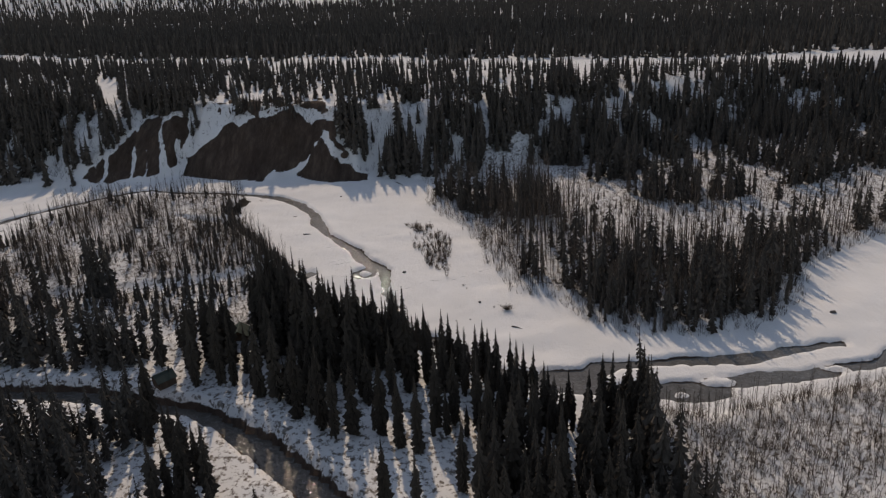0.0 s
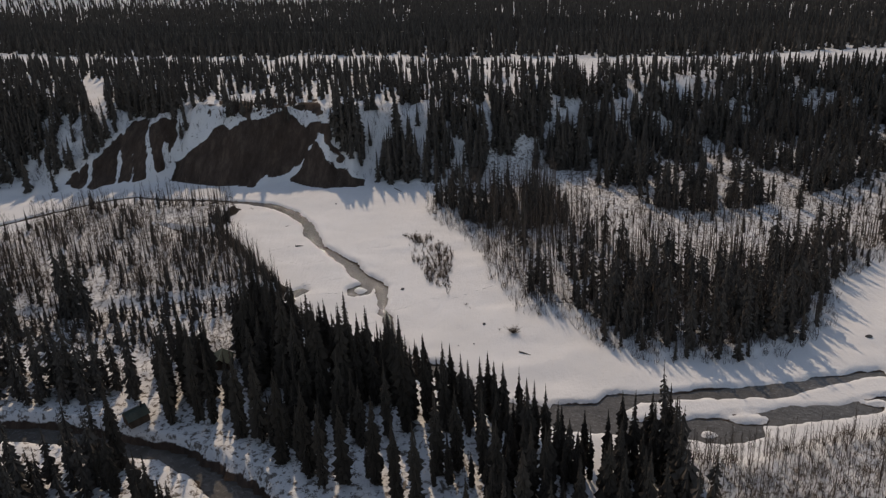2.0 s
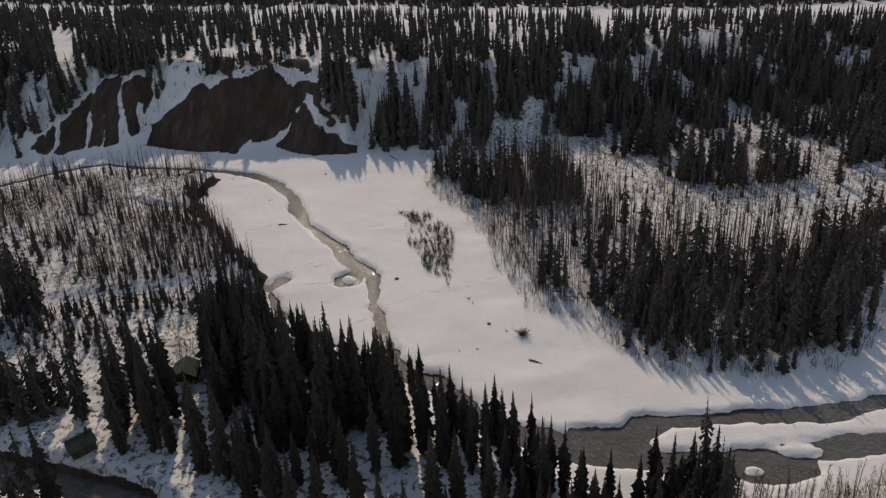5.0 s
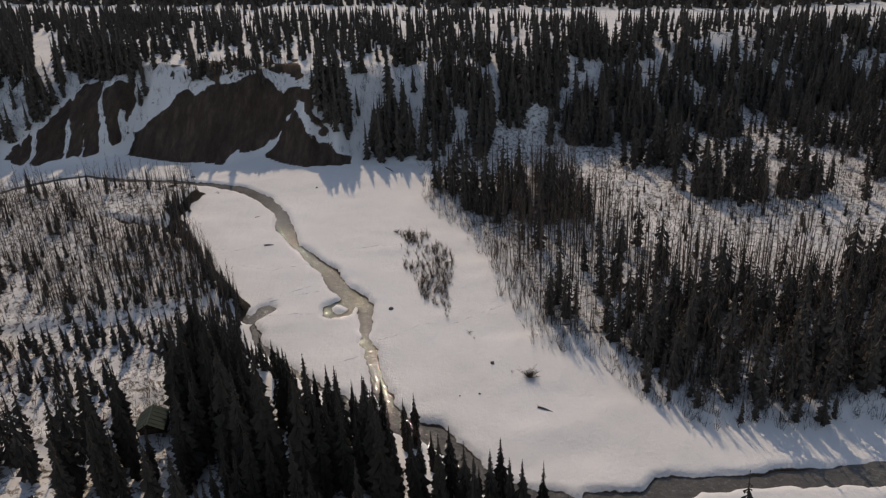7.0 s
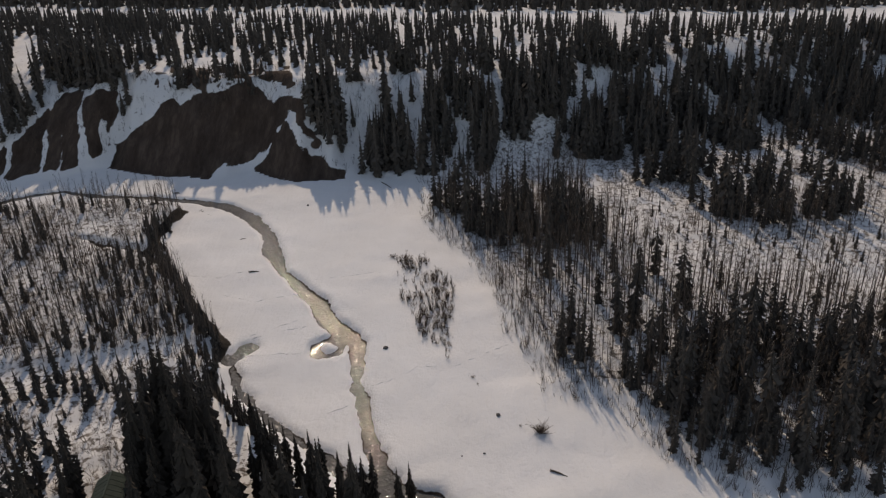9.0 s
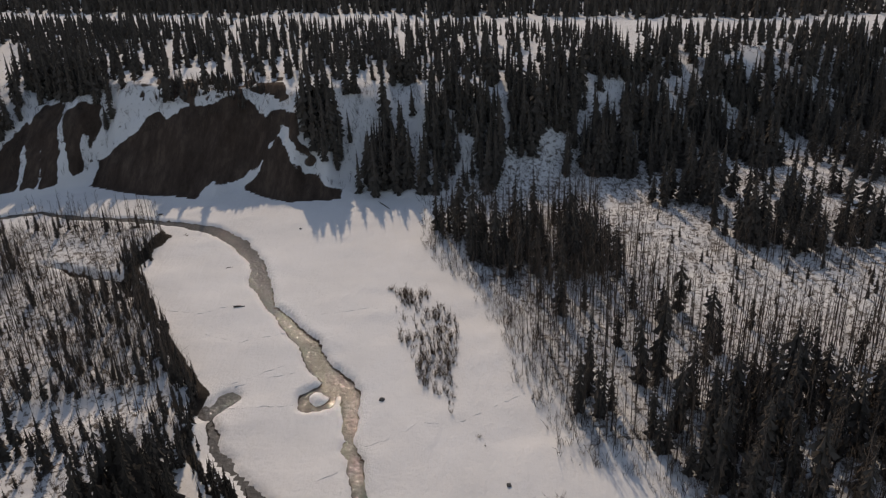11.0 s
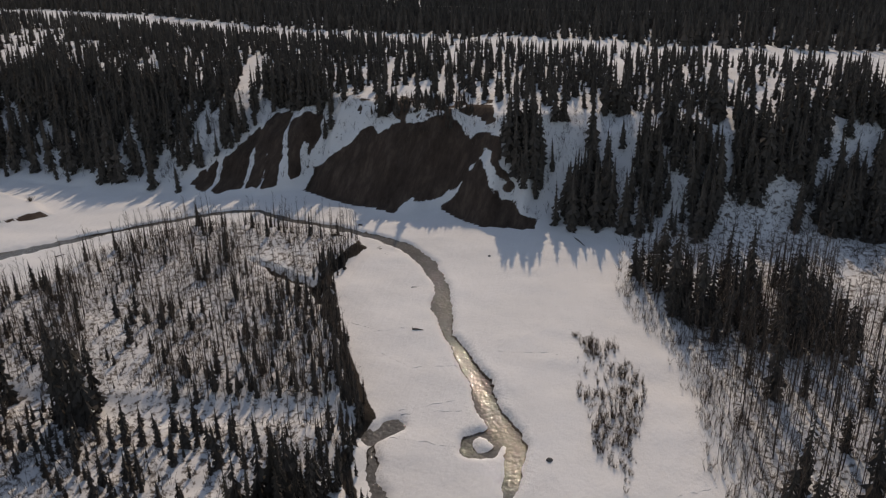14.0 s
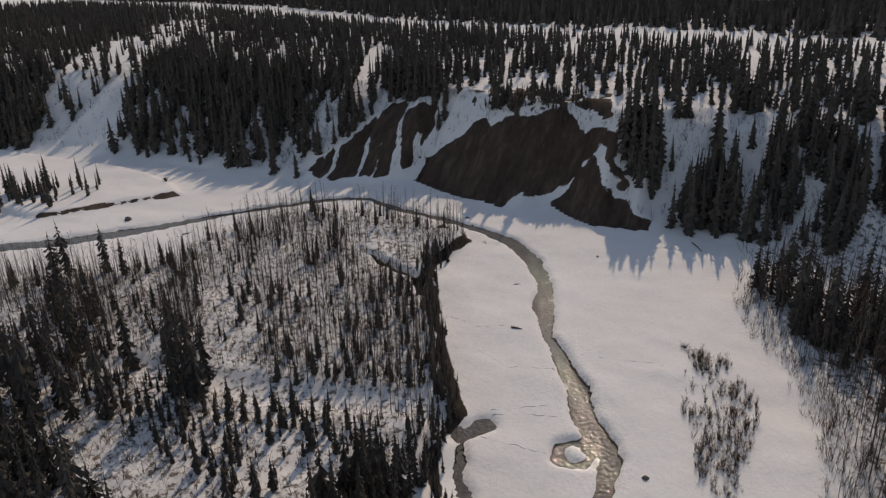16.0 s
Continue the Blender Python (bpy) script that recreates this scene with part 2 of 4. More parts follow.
def stream_sd(px, py, line):
    """Signed distance to the banks of a stream given by its middle line and half widths."""
    best = np.full(px.shape, 1e9)
    for (ax, ay, aw), (bx, by, bw) in zip(line, line[1:]):
        ex, ey = bx - ax, by - ay
        t = np.clip(((px - ax) * ex + (py - ay) * ey) / (ex * ex + ey * ey), 0, 1)
        best = np.minimum(best, np.hypot(px - ax - t * ex, py - ay - t * ey) - aw - t * (bw - aw))
    return best


def smooth(v, lo, hi):
    t = np.clip((v - lo) / (hi - lo), 0, 1)
    return t * t * (3 - 2 * t)


def lattice(seed):
    return np.random.RandomState(seed).rand(256, 256)


LATTICES = [lattice(s) for s in range(6)]


def value_noise(px, py, size, seed=0):
    """Smooth noise from -1 to 1 with features of the given size."""
    g = LATTICES[seed]
    u, v = px / size + 57.3, py / size + 31.7
    iu, iv = np.floor(u).astype(int), np.floor(v).astype(int)
    fu, fv = u - iu, v - iv
    fu, fv = fu * fu * (3 - 2 * fu), fv * fv * (3 - 2 * fv)
    a, b = g[iu % 256, iv % 256], g[(iu + 1) % 256, iv % 256]
    c, d = g[iu % 256, (iv + 1) % 256], g[(iu + 1) % 256, (iv + 1) % 256]
    return 2 * ((a * (1 - fu) + b * fu) * (1 - fv) + (c * (1 - fu) + d * fu) * fv) - 1


def water_sd(px, py):
    wob = 0.35 * value_noise(px, py, 2.2, 1) + 0.2 * value_noise(px, py, 0.9, 2)
    sd = stream_sd(px, py, UPPER_STREAM)
    ring = np.abs(np.hypot(px + 23.6, (py - 110.9)) - 1.9) - 0.6
    sd = np.minimum(sd, ring)
    for line in (EDGE_STREAM, CREEK, SIDE_CREEK):
        sd = np.minimum(sd, stream_sd(px, py, line))
    for poly in (NORTH_CHANNEL, SOUTH_CHANNEL):
        sd = np.minimum(sd, polygon_sd(px, py, poly))
    for cx, cy, rx, ry in ICE_ISLETS:
        sd = np.maximum(sd, ry * (1.25 - np.hypot((px - cx) / rx, (py - cy) / ry)))
    return sd + wob


def slope_rise(px, py):
    """How far up the valley side a place lies (0 at its foot, 1 on the bench), and the distance behind the foot."""
    toe = along(px, TOE_X, TOE_Y)
    bluff = smooth(px, -106, -96) * (1 - smooth(px, -44, -30))
    spur = value_noise(px * 1.0, py * 0.25, 13.0, 3) + 0.5 * value_noise(px, py * 0.3, 6.0, 4)
    back = py - toe + (1 - bluff) * 4.0 * spur * smooth(py - toe, 0, 12)
    width = 21 + (1 - bluff) * (12 + 10 * smooth(px, -20, 60) + 8 * smooth(-px, 130, 220))
    return np.clip(back / width, 0, 1), py - toe, bluff, width


def height(px, py):
    px, py = np.asarray(px, float), np.asarray(py, float)
    up, back, bluff, width = slope_rise(px, py)
    bench = 18.5 + 1.6 * value_noise(px, py, 60, 5) * (1 - bluff)
    straight = np.clip(up * 1.04, 0, 1)
    rise = bench * (bluff * (0.88 * straight + 0.12 * smooth(up, 0, 1)) + (1 - bluff) * smooth(up, -0.12, 1.0) * 1.0 - (1 - bluff) * smooth(0.0, -0.12, 1.0))
    spurs = 2.4 * value_noise(px - 0.5 * (py - 190), py * 0.22, 12.0, 4) * smooth(px, -45, -25)
    gully = spurs + value_noise(px, py * 0.2, 4.5, 2) * 0.9 + value_noise(px, py * 0.4, 2.0, 1) * 0.3
    ribs = 2.8 * (1 - np.abs(value_noise(px + 0.15 * py, py * 0.12, 6.5, 0)) * 2) + 0.5 * value_noise(px, py * 0.3, 1.6, 3)
    rise += (gully * 0.8 + bluff * ribs) * np.sin(np.pi * np.clip(up, 0, 1)) ** 0.7
    rise += (0.5 * value_noise(px, py, 3.2, 5) + 0.25 * value_noise(px, py, 1.6, 1)) * smooth(up, 0.02, 0.2) * (py < 330)
    z = np.where(back > 0, rise, 0.0)
    z += 0.8 * smooth(-np.abs(back - 1.0), -5, 0) * (0.5 + 0.5 * value_noise(px, py, 5, 4)) * (up < 0.4)
    z += smooth(-polygon_sd(px, py, TERRACE), 0.0, 2.4) * 1.7
    z += smooth(-polygon_sd(px, py, RIGHT_FLAT), 0.0, 3.0) * 0.7 * (1 - smooth(back, 0, 10))
    z += smooth(-polygon_sd(px, py, LOW_RIGHT), 0.0, 3.0) * 0.9
    z += smooth(-polygon_sd(px, py, WEST_BANK), 0.0, 1.6) * 0.9
    z += 0.16 * value_noise(px, py, 9, 0) + 0.07 * value_noise(px, py, 2.7, 1)
    z += 0.5 * smooth(px + py, 60, 130) * smooth(-px - 0.3 * py, -75, -15) * smooth(py, 70, 95) * (1 - smooth(py, 120, 150))
    z += (0.24 * value_noise(px + 0.5 * py, 2.4 * (py - 0.3 * px), 13, 2) + 0.06 * value_noise(px + 0.5 * py, 2.6 * (py - 0.3 * px), 5.5, 3)) * (back < 0) * (py > 60)
    z -= 0.9 * (1 - smooth(stream_sd(px, py, SWALE), -0.8, 1.8))
    woods = np.maximum(smooth(-polygon_sd(px, py, TERRACE), 2, 6), np.maximum(smooth(-polygon_sd(px, py, RIGHT_FLAT), 1, 5), smooth(-polygon_sd(px, py, LOW_RIGHT), 1, 5)))
    z += woods * (0.2 * value_noise(px, py, 2.3, 4) + 0.12 * value_noise(px, py, 1.3, 2))
    far = np.hypot(px, py)
    z += 0.17 * np.clip(far - 800, 0, 1e9) + smooth(far, 700, 1500) * 60 * value_noise(px, py, 420, 3)
    sd = water_sd(px, py)
    bank = smooth(sd, -0.5, 0.42)
    return np.where(sd < 0.42, -0.85 + bank * (z + 0.85), z)


WATER_Z = -0.42


def axis(*spans):
    """Grid lines from spans of (start, end, step); the steps outside grow."""
    out = []
    for a, b, s in spans:
        out.extend(np.arange(a, b - 1e-6, s))
    return np.array(out + [spans[-1][1]])


def growing(a, b, n):
    return list(a + (b - a) * (np.linspace(0, 1, n) ** 2.2))


def build_ground():
    xs = np.concatenate([growing(-300, -3000, 26)[::-1][:-1], axis((-300, -170, 3.2), (-170, -126, 1.5), (-126, 70, 0.64), (70, 130, 1.5), (130, 330, 4.0)), growing(330, 3000, 26)[1:]])
    ys = np.concatenate([growing(-70, -1500, 14)[::-1][:-1], axis((-70, 40, 2.6), (40, 62, 1.1), (62, 206, 0.64), (206, 240, 1.4), (240, 420, 5.0)), growing(420, 3600, 46)[1:]])
    gx, gy = np.meshgrid(xs, ys)
    gz = height(gx, gy)
    nx, ny = len(xs), len(ys)
    co = np.stack([gx, gy, gz], -1).reshape(-1, 3)
    i = np.arange(nx * ny).reshape(ny, nx)
    quads = np.stack([i[:-1, :-1], i[:-1, 1:], i[1:, 1:], i[1:, :-1]], -1).reshape(-1, 4)
    me = bpy.data.meshes.new("ground")
    me.vertices.add(len(co))
    me.vertices.foreach_set("co", co.ravel())
    me.loops.add(quads.size)
    me.loops.foreach_set("vertex_index", quads.ravel())
    me.polygons.add(len(quads))
    me.polygons.foreach_set("loop_start", np.arange(0, quads.size, 4))
    me.polygons.foreach_set("use_smooth", np.ones(len(quads), bool))
    me.update(calc_edges=True)
    px, py, pz = co.T
    up, back, bluff, width = slope_rise(px, py)
    soil = np.full(px.shape, -1.0)
    ribs = value_noise(px + 0.3 * pz, pz * 0.09, 1.3, 5) + 0.35 * value_noise(px, pz * 0.4, 3.0, 1)
    for poly in EARTH:
        wob = 1.2 * value_noise(px, pz * 2, 3.5, 2) + 1.0 * value_noise(px, pz * 0.5, 1.1, 4) * smooth(pz, 9, 14) + 0.5 * value_noise(px, pz * 2, 1.3, 4)
        sd = polygon_sd(px, pz, poly) + 0.6 * wob
        if poly is EARTH[3]:
            sd = np.maximum(sd, 2.6 * (-0.32 - ribs) - 0.3 * (px > -110))
        soil = np.maximum(soil, np.where((back > -1.5) & (up < 0.965), np.clip(-sd / 1.2, -1, 1), -1))
    crest = smooth(px, -92, -84) * (1 - smooth(px, -54, -46)) * smooth(up, 0.74, 0.86) * (1 - smooth(back, 25, 31))
    patchy = 2.2 * value_noise(px + 0.3 * py, py * 0.5, 3.6, 0) + 0.9 * value_noise(px, py, 1.3, 3) - 0.1
    soil = np.maximum(soil, np.where(crest > 0.3, np.clip(patchy, -1, 1), -1))
    # cut banks along the terrace and under the snow shelves of the streams
    edge = polygon_sd(px, py, TERRACE)
    reach = smooth(px, -72, -66) * smooth(py, 84, 90) * smooth(-px - py, -97, -90)
    band = (0.95 - np.abs(edge + 1.05 + 0.5 * value_noise(px, py, 5.0, 1))) * reach + 0.45 * value_noise(px, py, 2.4, 2) - 0.5 * smooth(-py, -112, -104)
    soil = np.maximum(soil, np.where(reach > 0.01, np.clip(band, -1, 1), -1))
    # the terrace edge, where the bank's shade is put into the soil colour
    bank_shade = (reach > 0.01) * (edge < 2) * (edge > -6) * 1.0
    wsd = water_sd(px, py)
    soil = np.maximum(soil, np.clip((0.02 - wsd) * 2.5, -1, 1))
    west = polygon_sd(px, py, WEST_BANK)
    soil = np.maximum(soil, np.where((px > -162.5) & (py < 147.6), np.clip(0.8 - np.abs(west + 0.6) * 1.1 + 0.5 * value_noise(px, py, 4.0, 2), -1, 1), -1))
    at = me.attributes.new("bank_shade", "FLOAT", "POINT")
    at.data.foreach_set("value", bank_shade.astype(np.float32))
    at = me.attributes.new("soil", "FLOAT", "POINT")
    at.data.foreach_set("value", np.clip(0.5 + 0.5 * soil, 0, 1).astype(np.float32))
    litter = np.zeros(px.shape)
    for poly, much in ((TERRACE, 0.47), (RIGHT_FLAT, 0.47), (LOW_RIGHT, 0.45)):
        litter = np.maximum(litter, much * smooth(-polygon_sd(px, py, poly), -0.5, 5))
    litter = np.maximum(litter, (0.38 + 0.03 * smooth(px, 0, 30)) * smooth(up, 0.05, 0.3) * (py < 420))
    at = me.attributes.new("litter", "FLOAT", "POINT")
    at.data.foreach_set("value", litter.astype(np.float32))
    me.materials.append(GROUND)
    return tagged(new("ground", me), "snow-covered valley floor, wooded slopes and bare earth bluff", "ground", kind="structure")


ground = build_ground()


def build_water():
    bm = bmesh.new()
    bmesh.ops.create_grid(bm, x_segments=60, y_segments=40, size=0.5)
    for v in bm.verts:
        v.co = (-25 + v.co.x * 330, 55 + v.co.y * 280, WATER_Z)
    me = bpy.data.meshes.new("water")
    bm.to_mesh(me)
    bm.free()
    me.materials.append(WATER)
    return tagged(new("water", me), "grey-brown rippled meltwater in the braided river channels", "river", kind="structure")


water = build_water()


# ---- building blocks ----
class Soup:
    """Vertices and faces gathered in plain lists, for meshes of many small pieces."""

    def __init__(self):
        self.v, self.f = [], []

    def tri(self, *pts):
        n = len(self.v)
        self.v.extend(pts)
        self.f.append(tuple(range(n, n + len(pts))))

    def tube(self, pts, radii, sides):
        """A tapered limb along points."""
        n = len(self.v)
        for (x, y, z), r in zip(pts, radii):
            for k in range(sides):
                a = 2 * math.pi * k / sides
                self.v.append((x + r * math.cos(a), y + r * math.sin(a), z))
        for s in range(len(pts) - 1):
            for k in range(sides):
                a, b = n + s * sides + k, n + s * sides + (k + 1) % sides
                self.f.append((a, b, b + sides, a + sides))

    def blade(self, a, b, w):
        """A thin twig from a to b, three-sided to a point."""
        d = Vector(b) - Vector(a)
        side = d.cross(Vector((0.3, 0.2, 1)))
        side = side.normalized() * w if side.length > 1e-6 else Vector((w, 0, 0))
        other = d.cross(side).normalized() * w
        n = len(self.v)
        self.v.extend([tuple(Vector(a) + side), tuple(Vector(a) - side * 0.5 + other * 0.87), tuple(Vector(a) - side * 0.5 - other * 0.87), tuple(b)])
        self.f.extend([(n, n + 1, n + 3), (n + 1, n + 2, n + 3), (n + 2, n, n + 3)])

    def mesh(self, name, mat, shade=False):
        me = bpy.data.meshes.new(name)
        me.from_pydata(self.v, [], self.f)
        me.materials.append(mat)
        if shade:
            me.polygons.foreach_set("use_smooth", np.ones(len(me.polygons), bool))
        return me


def column(f, fat):
    """How wide a spruce is at a share f of its height: a column that runs out in a spire."""
    return min(1.0, fat * (1 - f)) ** 0.9 * (1 - 0.22 * f)


def spruce_crown(rng, whorls, per, spread, spiky):
    """Crown of a slender spruce of height 1: whorls of short drooping boughs, each a folded spray with ragged sides."""
    s = Soup()
    lean = rng.uniform(-0.015, 0.015), rng.uniform(-0.015, 0.015)
    base = rng.uniform(0.02, 0.09)
    fat, swell = rng.uniform(1.9, 2.9), rng.uniform(0, 6.28)
    ring = [(spread * rng.uniform(0.3, 0.45) * math.cos(1.257 * k), spread * rng.uniform(0.3, 0.45) * math.sin(1.257 * k), base + rng.uniform(-0.02, 0.03)) for k in range(5)]
    for k in range(5):
        s.tri((lean[0], lean[1], 0.98), ring[k], ring[(k + 1) % 5])
    for w in range(whorls):
        f = w / (whorls - 1)
        z = base + (0.985 - base) * f
        reach = spread * (column(f, fat) + 0.03) * rng.uniform(0.82, 1.12) * (1 + 0.1 * math.sin(swell + 9 * f))
        if f < 0.12:
            reach *= 0.78 + 1.8 * f
        n = max(4, round(per * (1 - 0.5 * f)))
        turn = rng.uniform(0, 6.28)
        for k in range(n):
            a = turn + 6.283 * (k + rng.uniform(-0.3, 0.3)) / n
            r = reach * rng.uniform(1 - spiky, 1 + spiky * 0.55)
            droop = min(r * rng.uniform(0.5, 1.3), 0.09)
            wide = r * rng.uniform(0.16, 0.30) + 0.003
            ca, sa = math.cos(a), math.sin(a)
            cx, cy = lean[0] * z, lean[1] * z

            def at(d, side, h):
                return (cx + ca * d - sa * side, cy + sa * d + ca * side, z + h)
            root, mid, tip = at(0, 0, 0.014), at(r * 0.55, 0, -droop * 0.3), at(r, 0, -droop * 0.8)
            left, right = at(r * 0.6, wide, -droop * 1.05), at(r * 0.6, -wide, -droop * 1.05)
            s.tri(root, left, mid)
            s.tri(root, mid, right)
            s.tri(mid, left, tip)
            s.tri(mid, tip, right)
    s.blade((lean[0] * 0.93, lean[1] * 0.93, 0.93), (lean[0], lean[1], 1.0), 0.005)
    return s


def slim_crown(rng, whorls, per, spread):
    """A spruce of the woods behind: whorls of plain drooping sprays."""
    s = Soup()
    base, fat = rng.uniform(0.02, 0.08), rng.uniform(1.4, 2.0)
    ring = [(spread * 0.5 * rng.uniform(0.8, 1.2) * math.cos(1.257 * k), spread * 0.5 * rng.uniform(0.8, 1.2) * math.sin(1.257 * k), base + rng.uniform(-0.02, 0.04)) for k in range(5)]
    for k in range(5):
        s.tri((0, 0, 0.99), ring[k], ring[(k + 1) % 5])
    for w in range(whorls):
        f = w / (whorls - 1)
        z = base + (0.97 - base) * f
        reach = spread * (column(f, fat) + 0.04) * rng.uniform(0.8, 1.15)
        n = max(3, round(per * (1 - 0.45 * f)))
        turn = rng.uniform(0, 6.28)
        for k in range(n):
            a = turn + 6.283 * (k + rng.uniform(-0.3, 0.3)) / n
            r = reach * rng.uniform(0.65, 1.2)
            drop, wide = min(r * rng.uniform(0.7, 1.3), 0.12), r * rng.uniform(0.35, 0.6)
            ca, sa = math.cos(a), math.sin(a)
            root, tip = (0, 0, z + 0.03), (ca * r, sa * r, z - drop * 0.7)
            s.tri(root, (ca * r * 0.6 - sa * wide, sa * r * 0.6 + ca * wide, z - drop), tip)
            s.tri(root, tip, (ca * r * 0.6 + sa * wide, sa * r * 0.6 - ca * wide, z - drop))
    return s


def far_crown(rng, tiers, sides, spread):
    """A spruce seen from afar: a few ragged skirts, one above the other."""
    s = Soup()
    for w in range(tiers):
        f = w / tiers
        top, low = min(1.0, f + 1.5 / tiers), f * 0.96 + 0.02
        r = spread * (1 - f) ** 0.7
        turn = rng.uniform(0, 6.28)
        ring = [(r * rng.uniform(0.7, 1.15), turn + 6.283 * k / sides, low + rng.uniform(-0.03, 0.03)) for k in range(sides)]
        pts = [(q * math.cos(a), q * math.sin(a), z) for q, a, z in ring]
        for k in range(sides):
            s.tri((0, 0, top), pts[k], pts[(k + 1) % sides])
    return s


def spruce_trunk(rng):
    s = Soup()
    s.tube([(0, 0, -0.03), (0, 0, 0.25), (0, 0, 0.6), (0, 0, 0.97)], [0.016, 0.012, 0.007, 0.001], 6)
    return s


def bare_tree(rng, limbs, twigs, sides=5):
    """A leafless poplar of height 1: a straight stem, steep limbs and fine twigs."""
    stem, crown = Soup(), Soup()
    bend = rng.uniform(-0.03, 0.03), rng.uniform(-0.03, 0.03)

    def on(z):
        return (bend[0] * z * z, bend[1] * z * z, z)
    stem.tube([on(-0.03), on(0.3), on(0.65), on(1.0)], [0.0088, 0.0068, 0.0042, 0.0012], sides)
    for i in range(limbs):
        z = 0.30 + 0.66 * (i + rng.random()) / limbs
        a = rng.uniform(0, 6.28)
        ln = (0.20 - 0.13 * z) * rng.uniform(0.7, 1.3)
        p = Vector(on(z))
        q = p + Vector((math.cos(a) * ln * 0.55, math.sin(a) * ln * 0.55, ln))
        crown.blade(tuple(p), tuple(q), 0.0032)
        for _ in range(twigs):
            t = rng.uniform(0.25, 0.95)
            b = p.lerp(q, t)
            e = b + Vector((rng.uniform(-1, 1) * 0.045, rng.uniform(-1, 1) * 0.045, rng.uniform(0.015, 0.07)))
            crown.blade(tuple(b), tuple(e), 0.0022)
    return stem, crown


def shrub(rng, stems, flare, thick=1.0):
    """A leafless willow bush of height 1."""
    s = Soup()
    for _ in range(stems):
        a, f = rng.uniform(0, 6.28), rng.uniform(0.1, flare)
        h = rng.uniform(0.5, 1.0)
        p = Vector((math.cos(a) * 0.1 * f, math.sin(a) * 0.1 * f, -0.08))
        q = Vector((math.cos(a) * f * h, math.sin(a) * f * h, h))
        s.blade(tuple(p), tuple(q), 0.014 * thick)
        for _ in range(2):
            b = p.lerp(q, rng.uniform(0.3, 0.85))
            e = b + Vector((rng.uniform(-0.22, 0.22), rng.uniform(-0.22, 0.22), rng.uniform(0.1, 0.32)))
            s.blade(tuple(b), tuple(e), 0.009 * thick)
    return s


WIND = (-0.03, 0.095)  # the valley wind has pressed the stems this way


def stand_up(row):
    """Turn of a tree: its own turn, then the lean that the wind gave it."""
    return (Matrix.Rotation(-math.atan(WIND[1]), 3, "X") @ Matrix.Rotation(math.atan(WIND[0]), 3, "Y") @ Matrix.Rotation(row[3], 3, "Z")).to_euler()


def joined(name, shapes, places, mat, label, category):
    """Many plants in one mesh: shapes are Soups, places rows of x, y, z, turn, width, height."""
    vs, loops, sizes, off = [], [], [], 0
    places = np.asarray(places, float)
    tip = np.random.RandomState(9)
    pick = np.random.RandomState(7).randint(0, len(shapes), len(places))
    for k, s in enumerate(shapes):
        rows = places[pick == k]
        if not len(rows):
            continue
        v = np.array(s.v)
        flat = np.concatenate([np.array(f) for f in s.f])
        size = np.array([len(f) for f in s.f])
        c, sn = np.cos(rows[:, 3])[:, None], np.sin(rows[:, 3])[:, None]
        tx, ty = (WIND[i] + tip.normal(0, 0.025, (len(rows), 1)) for i in (0, 1))
        up = v[None, :, 2] * rows[:, 5:6]
        x = (v[:, 0] * c - v[:, 1] * sn) * rows[:, 4:5] + rows[:, 0:1] + up * tx
        y = (v[:, 0] * sn + v[:, 1] * c) * rows[:, 4:5] + rows[:, 1:2] + up * ty
        z = v[:, 2] * rows[:, 5:6] + rows[:, 2:3]
        vs.append(np.stack([x, y, z], -1).reshape(-1, 3))
        loops.append((flat[None, :] + (off + np.arange(len(rows)) * len(v))[:, None]).ravel())
        sizes.append(np.tile(size, len(rows)))
        off += len(rows) * len(v)
    co, lo, sz = np.concatenate(vs), np.concatenate(loops), np.concatenate(sizes)
    me = bpy.data.meshes.new(name)
    me.vertices.add(len(co))
    me.vertices.foreach_set("co", co.ravel())
    me.loops.add(len(lo))
    me.loops.foreach_set("vertex_index", lo.astype(np.int32))
    me.polygons.add(len(sz))
    me.polygons.foreach_set("loop_start", np.concatenate([[0], np.cumsum(sz)[:-1]]).astype(np.int32))
    me.update(calc_edges=True)
    me.materials.append(mat)
    return tagged(new(name, me), label, category, kind="stuff")


def part(name, me, parent, label=""):
    ob = new(name, me)
    ob.parent = parent
    return tagged(ob, label)


RNG = random.Random(11)
CROWNS = [spruce_crown(RNG, 38, 11, 0.062 + 0.005 * k, 0.6).mesh("spruce_crown", NEEDLES) for k in range(5)]
TRUNKS = [spruce_trunk(RNG).mesh("spruce_trunk", BARK, True) for k in range(2)]
MID_CROWNS = [spruce_crown(RNG, 18, 7, 0.068 + 0.006 * k, 0.55) for k in range(6)]
SLIM_CROWNS = [slim_crown(RNG, 14, 5, 0.074 + 0.006 * k) for k in range(6)]
FAR_CROWNS = [far_crown(RNG, 5, 5, 0.13) for k in range(5)]
BARE_PARTS = [bare_tree(RNG, 22, 4) for k in range(5)]
BARE_STEMS = [a.mesh("bare_stem", BARE, True) for a, b in BARE_PARTS]
BARE_TWIGS = [b.mesh("bare_branches", BARE) for a, b in BARE_PARTS]


def merged(a, b):
    s = Soup()
    s.v = a.v + b.v
    s.f = a.f + [tuple(i + len(a.v) for i in f) for f in b.f]
    return s


BARE_MID = [merged(*bare_tree(RNG, 9, 2, 3)) for k in range(6)]
BRUSH = [shrub(RNG, 3, 0.6) for k in range(6)]
SHRUBS = [shrub(RNG, 7, 0.55, 1.5) for k in range(5)]


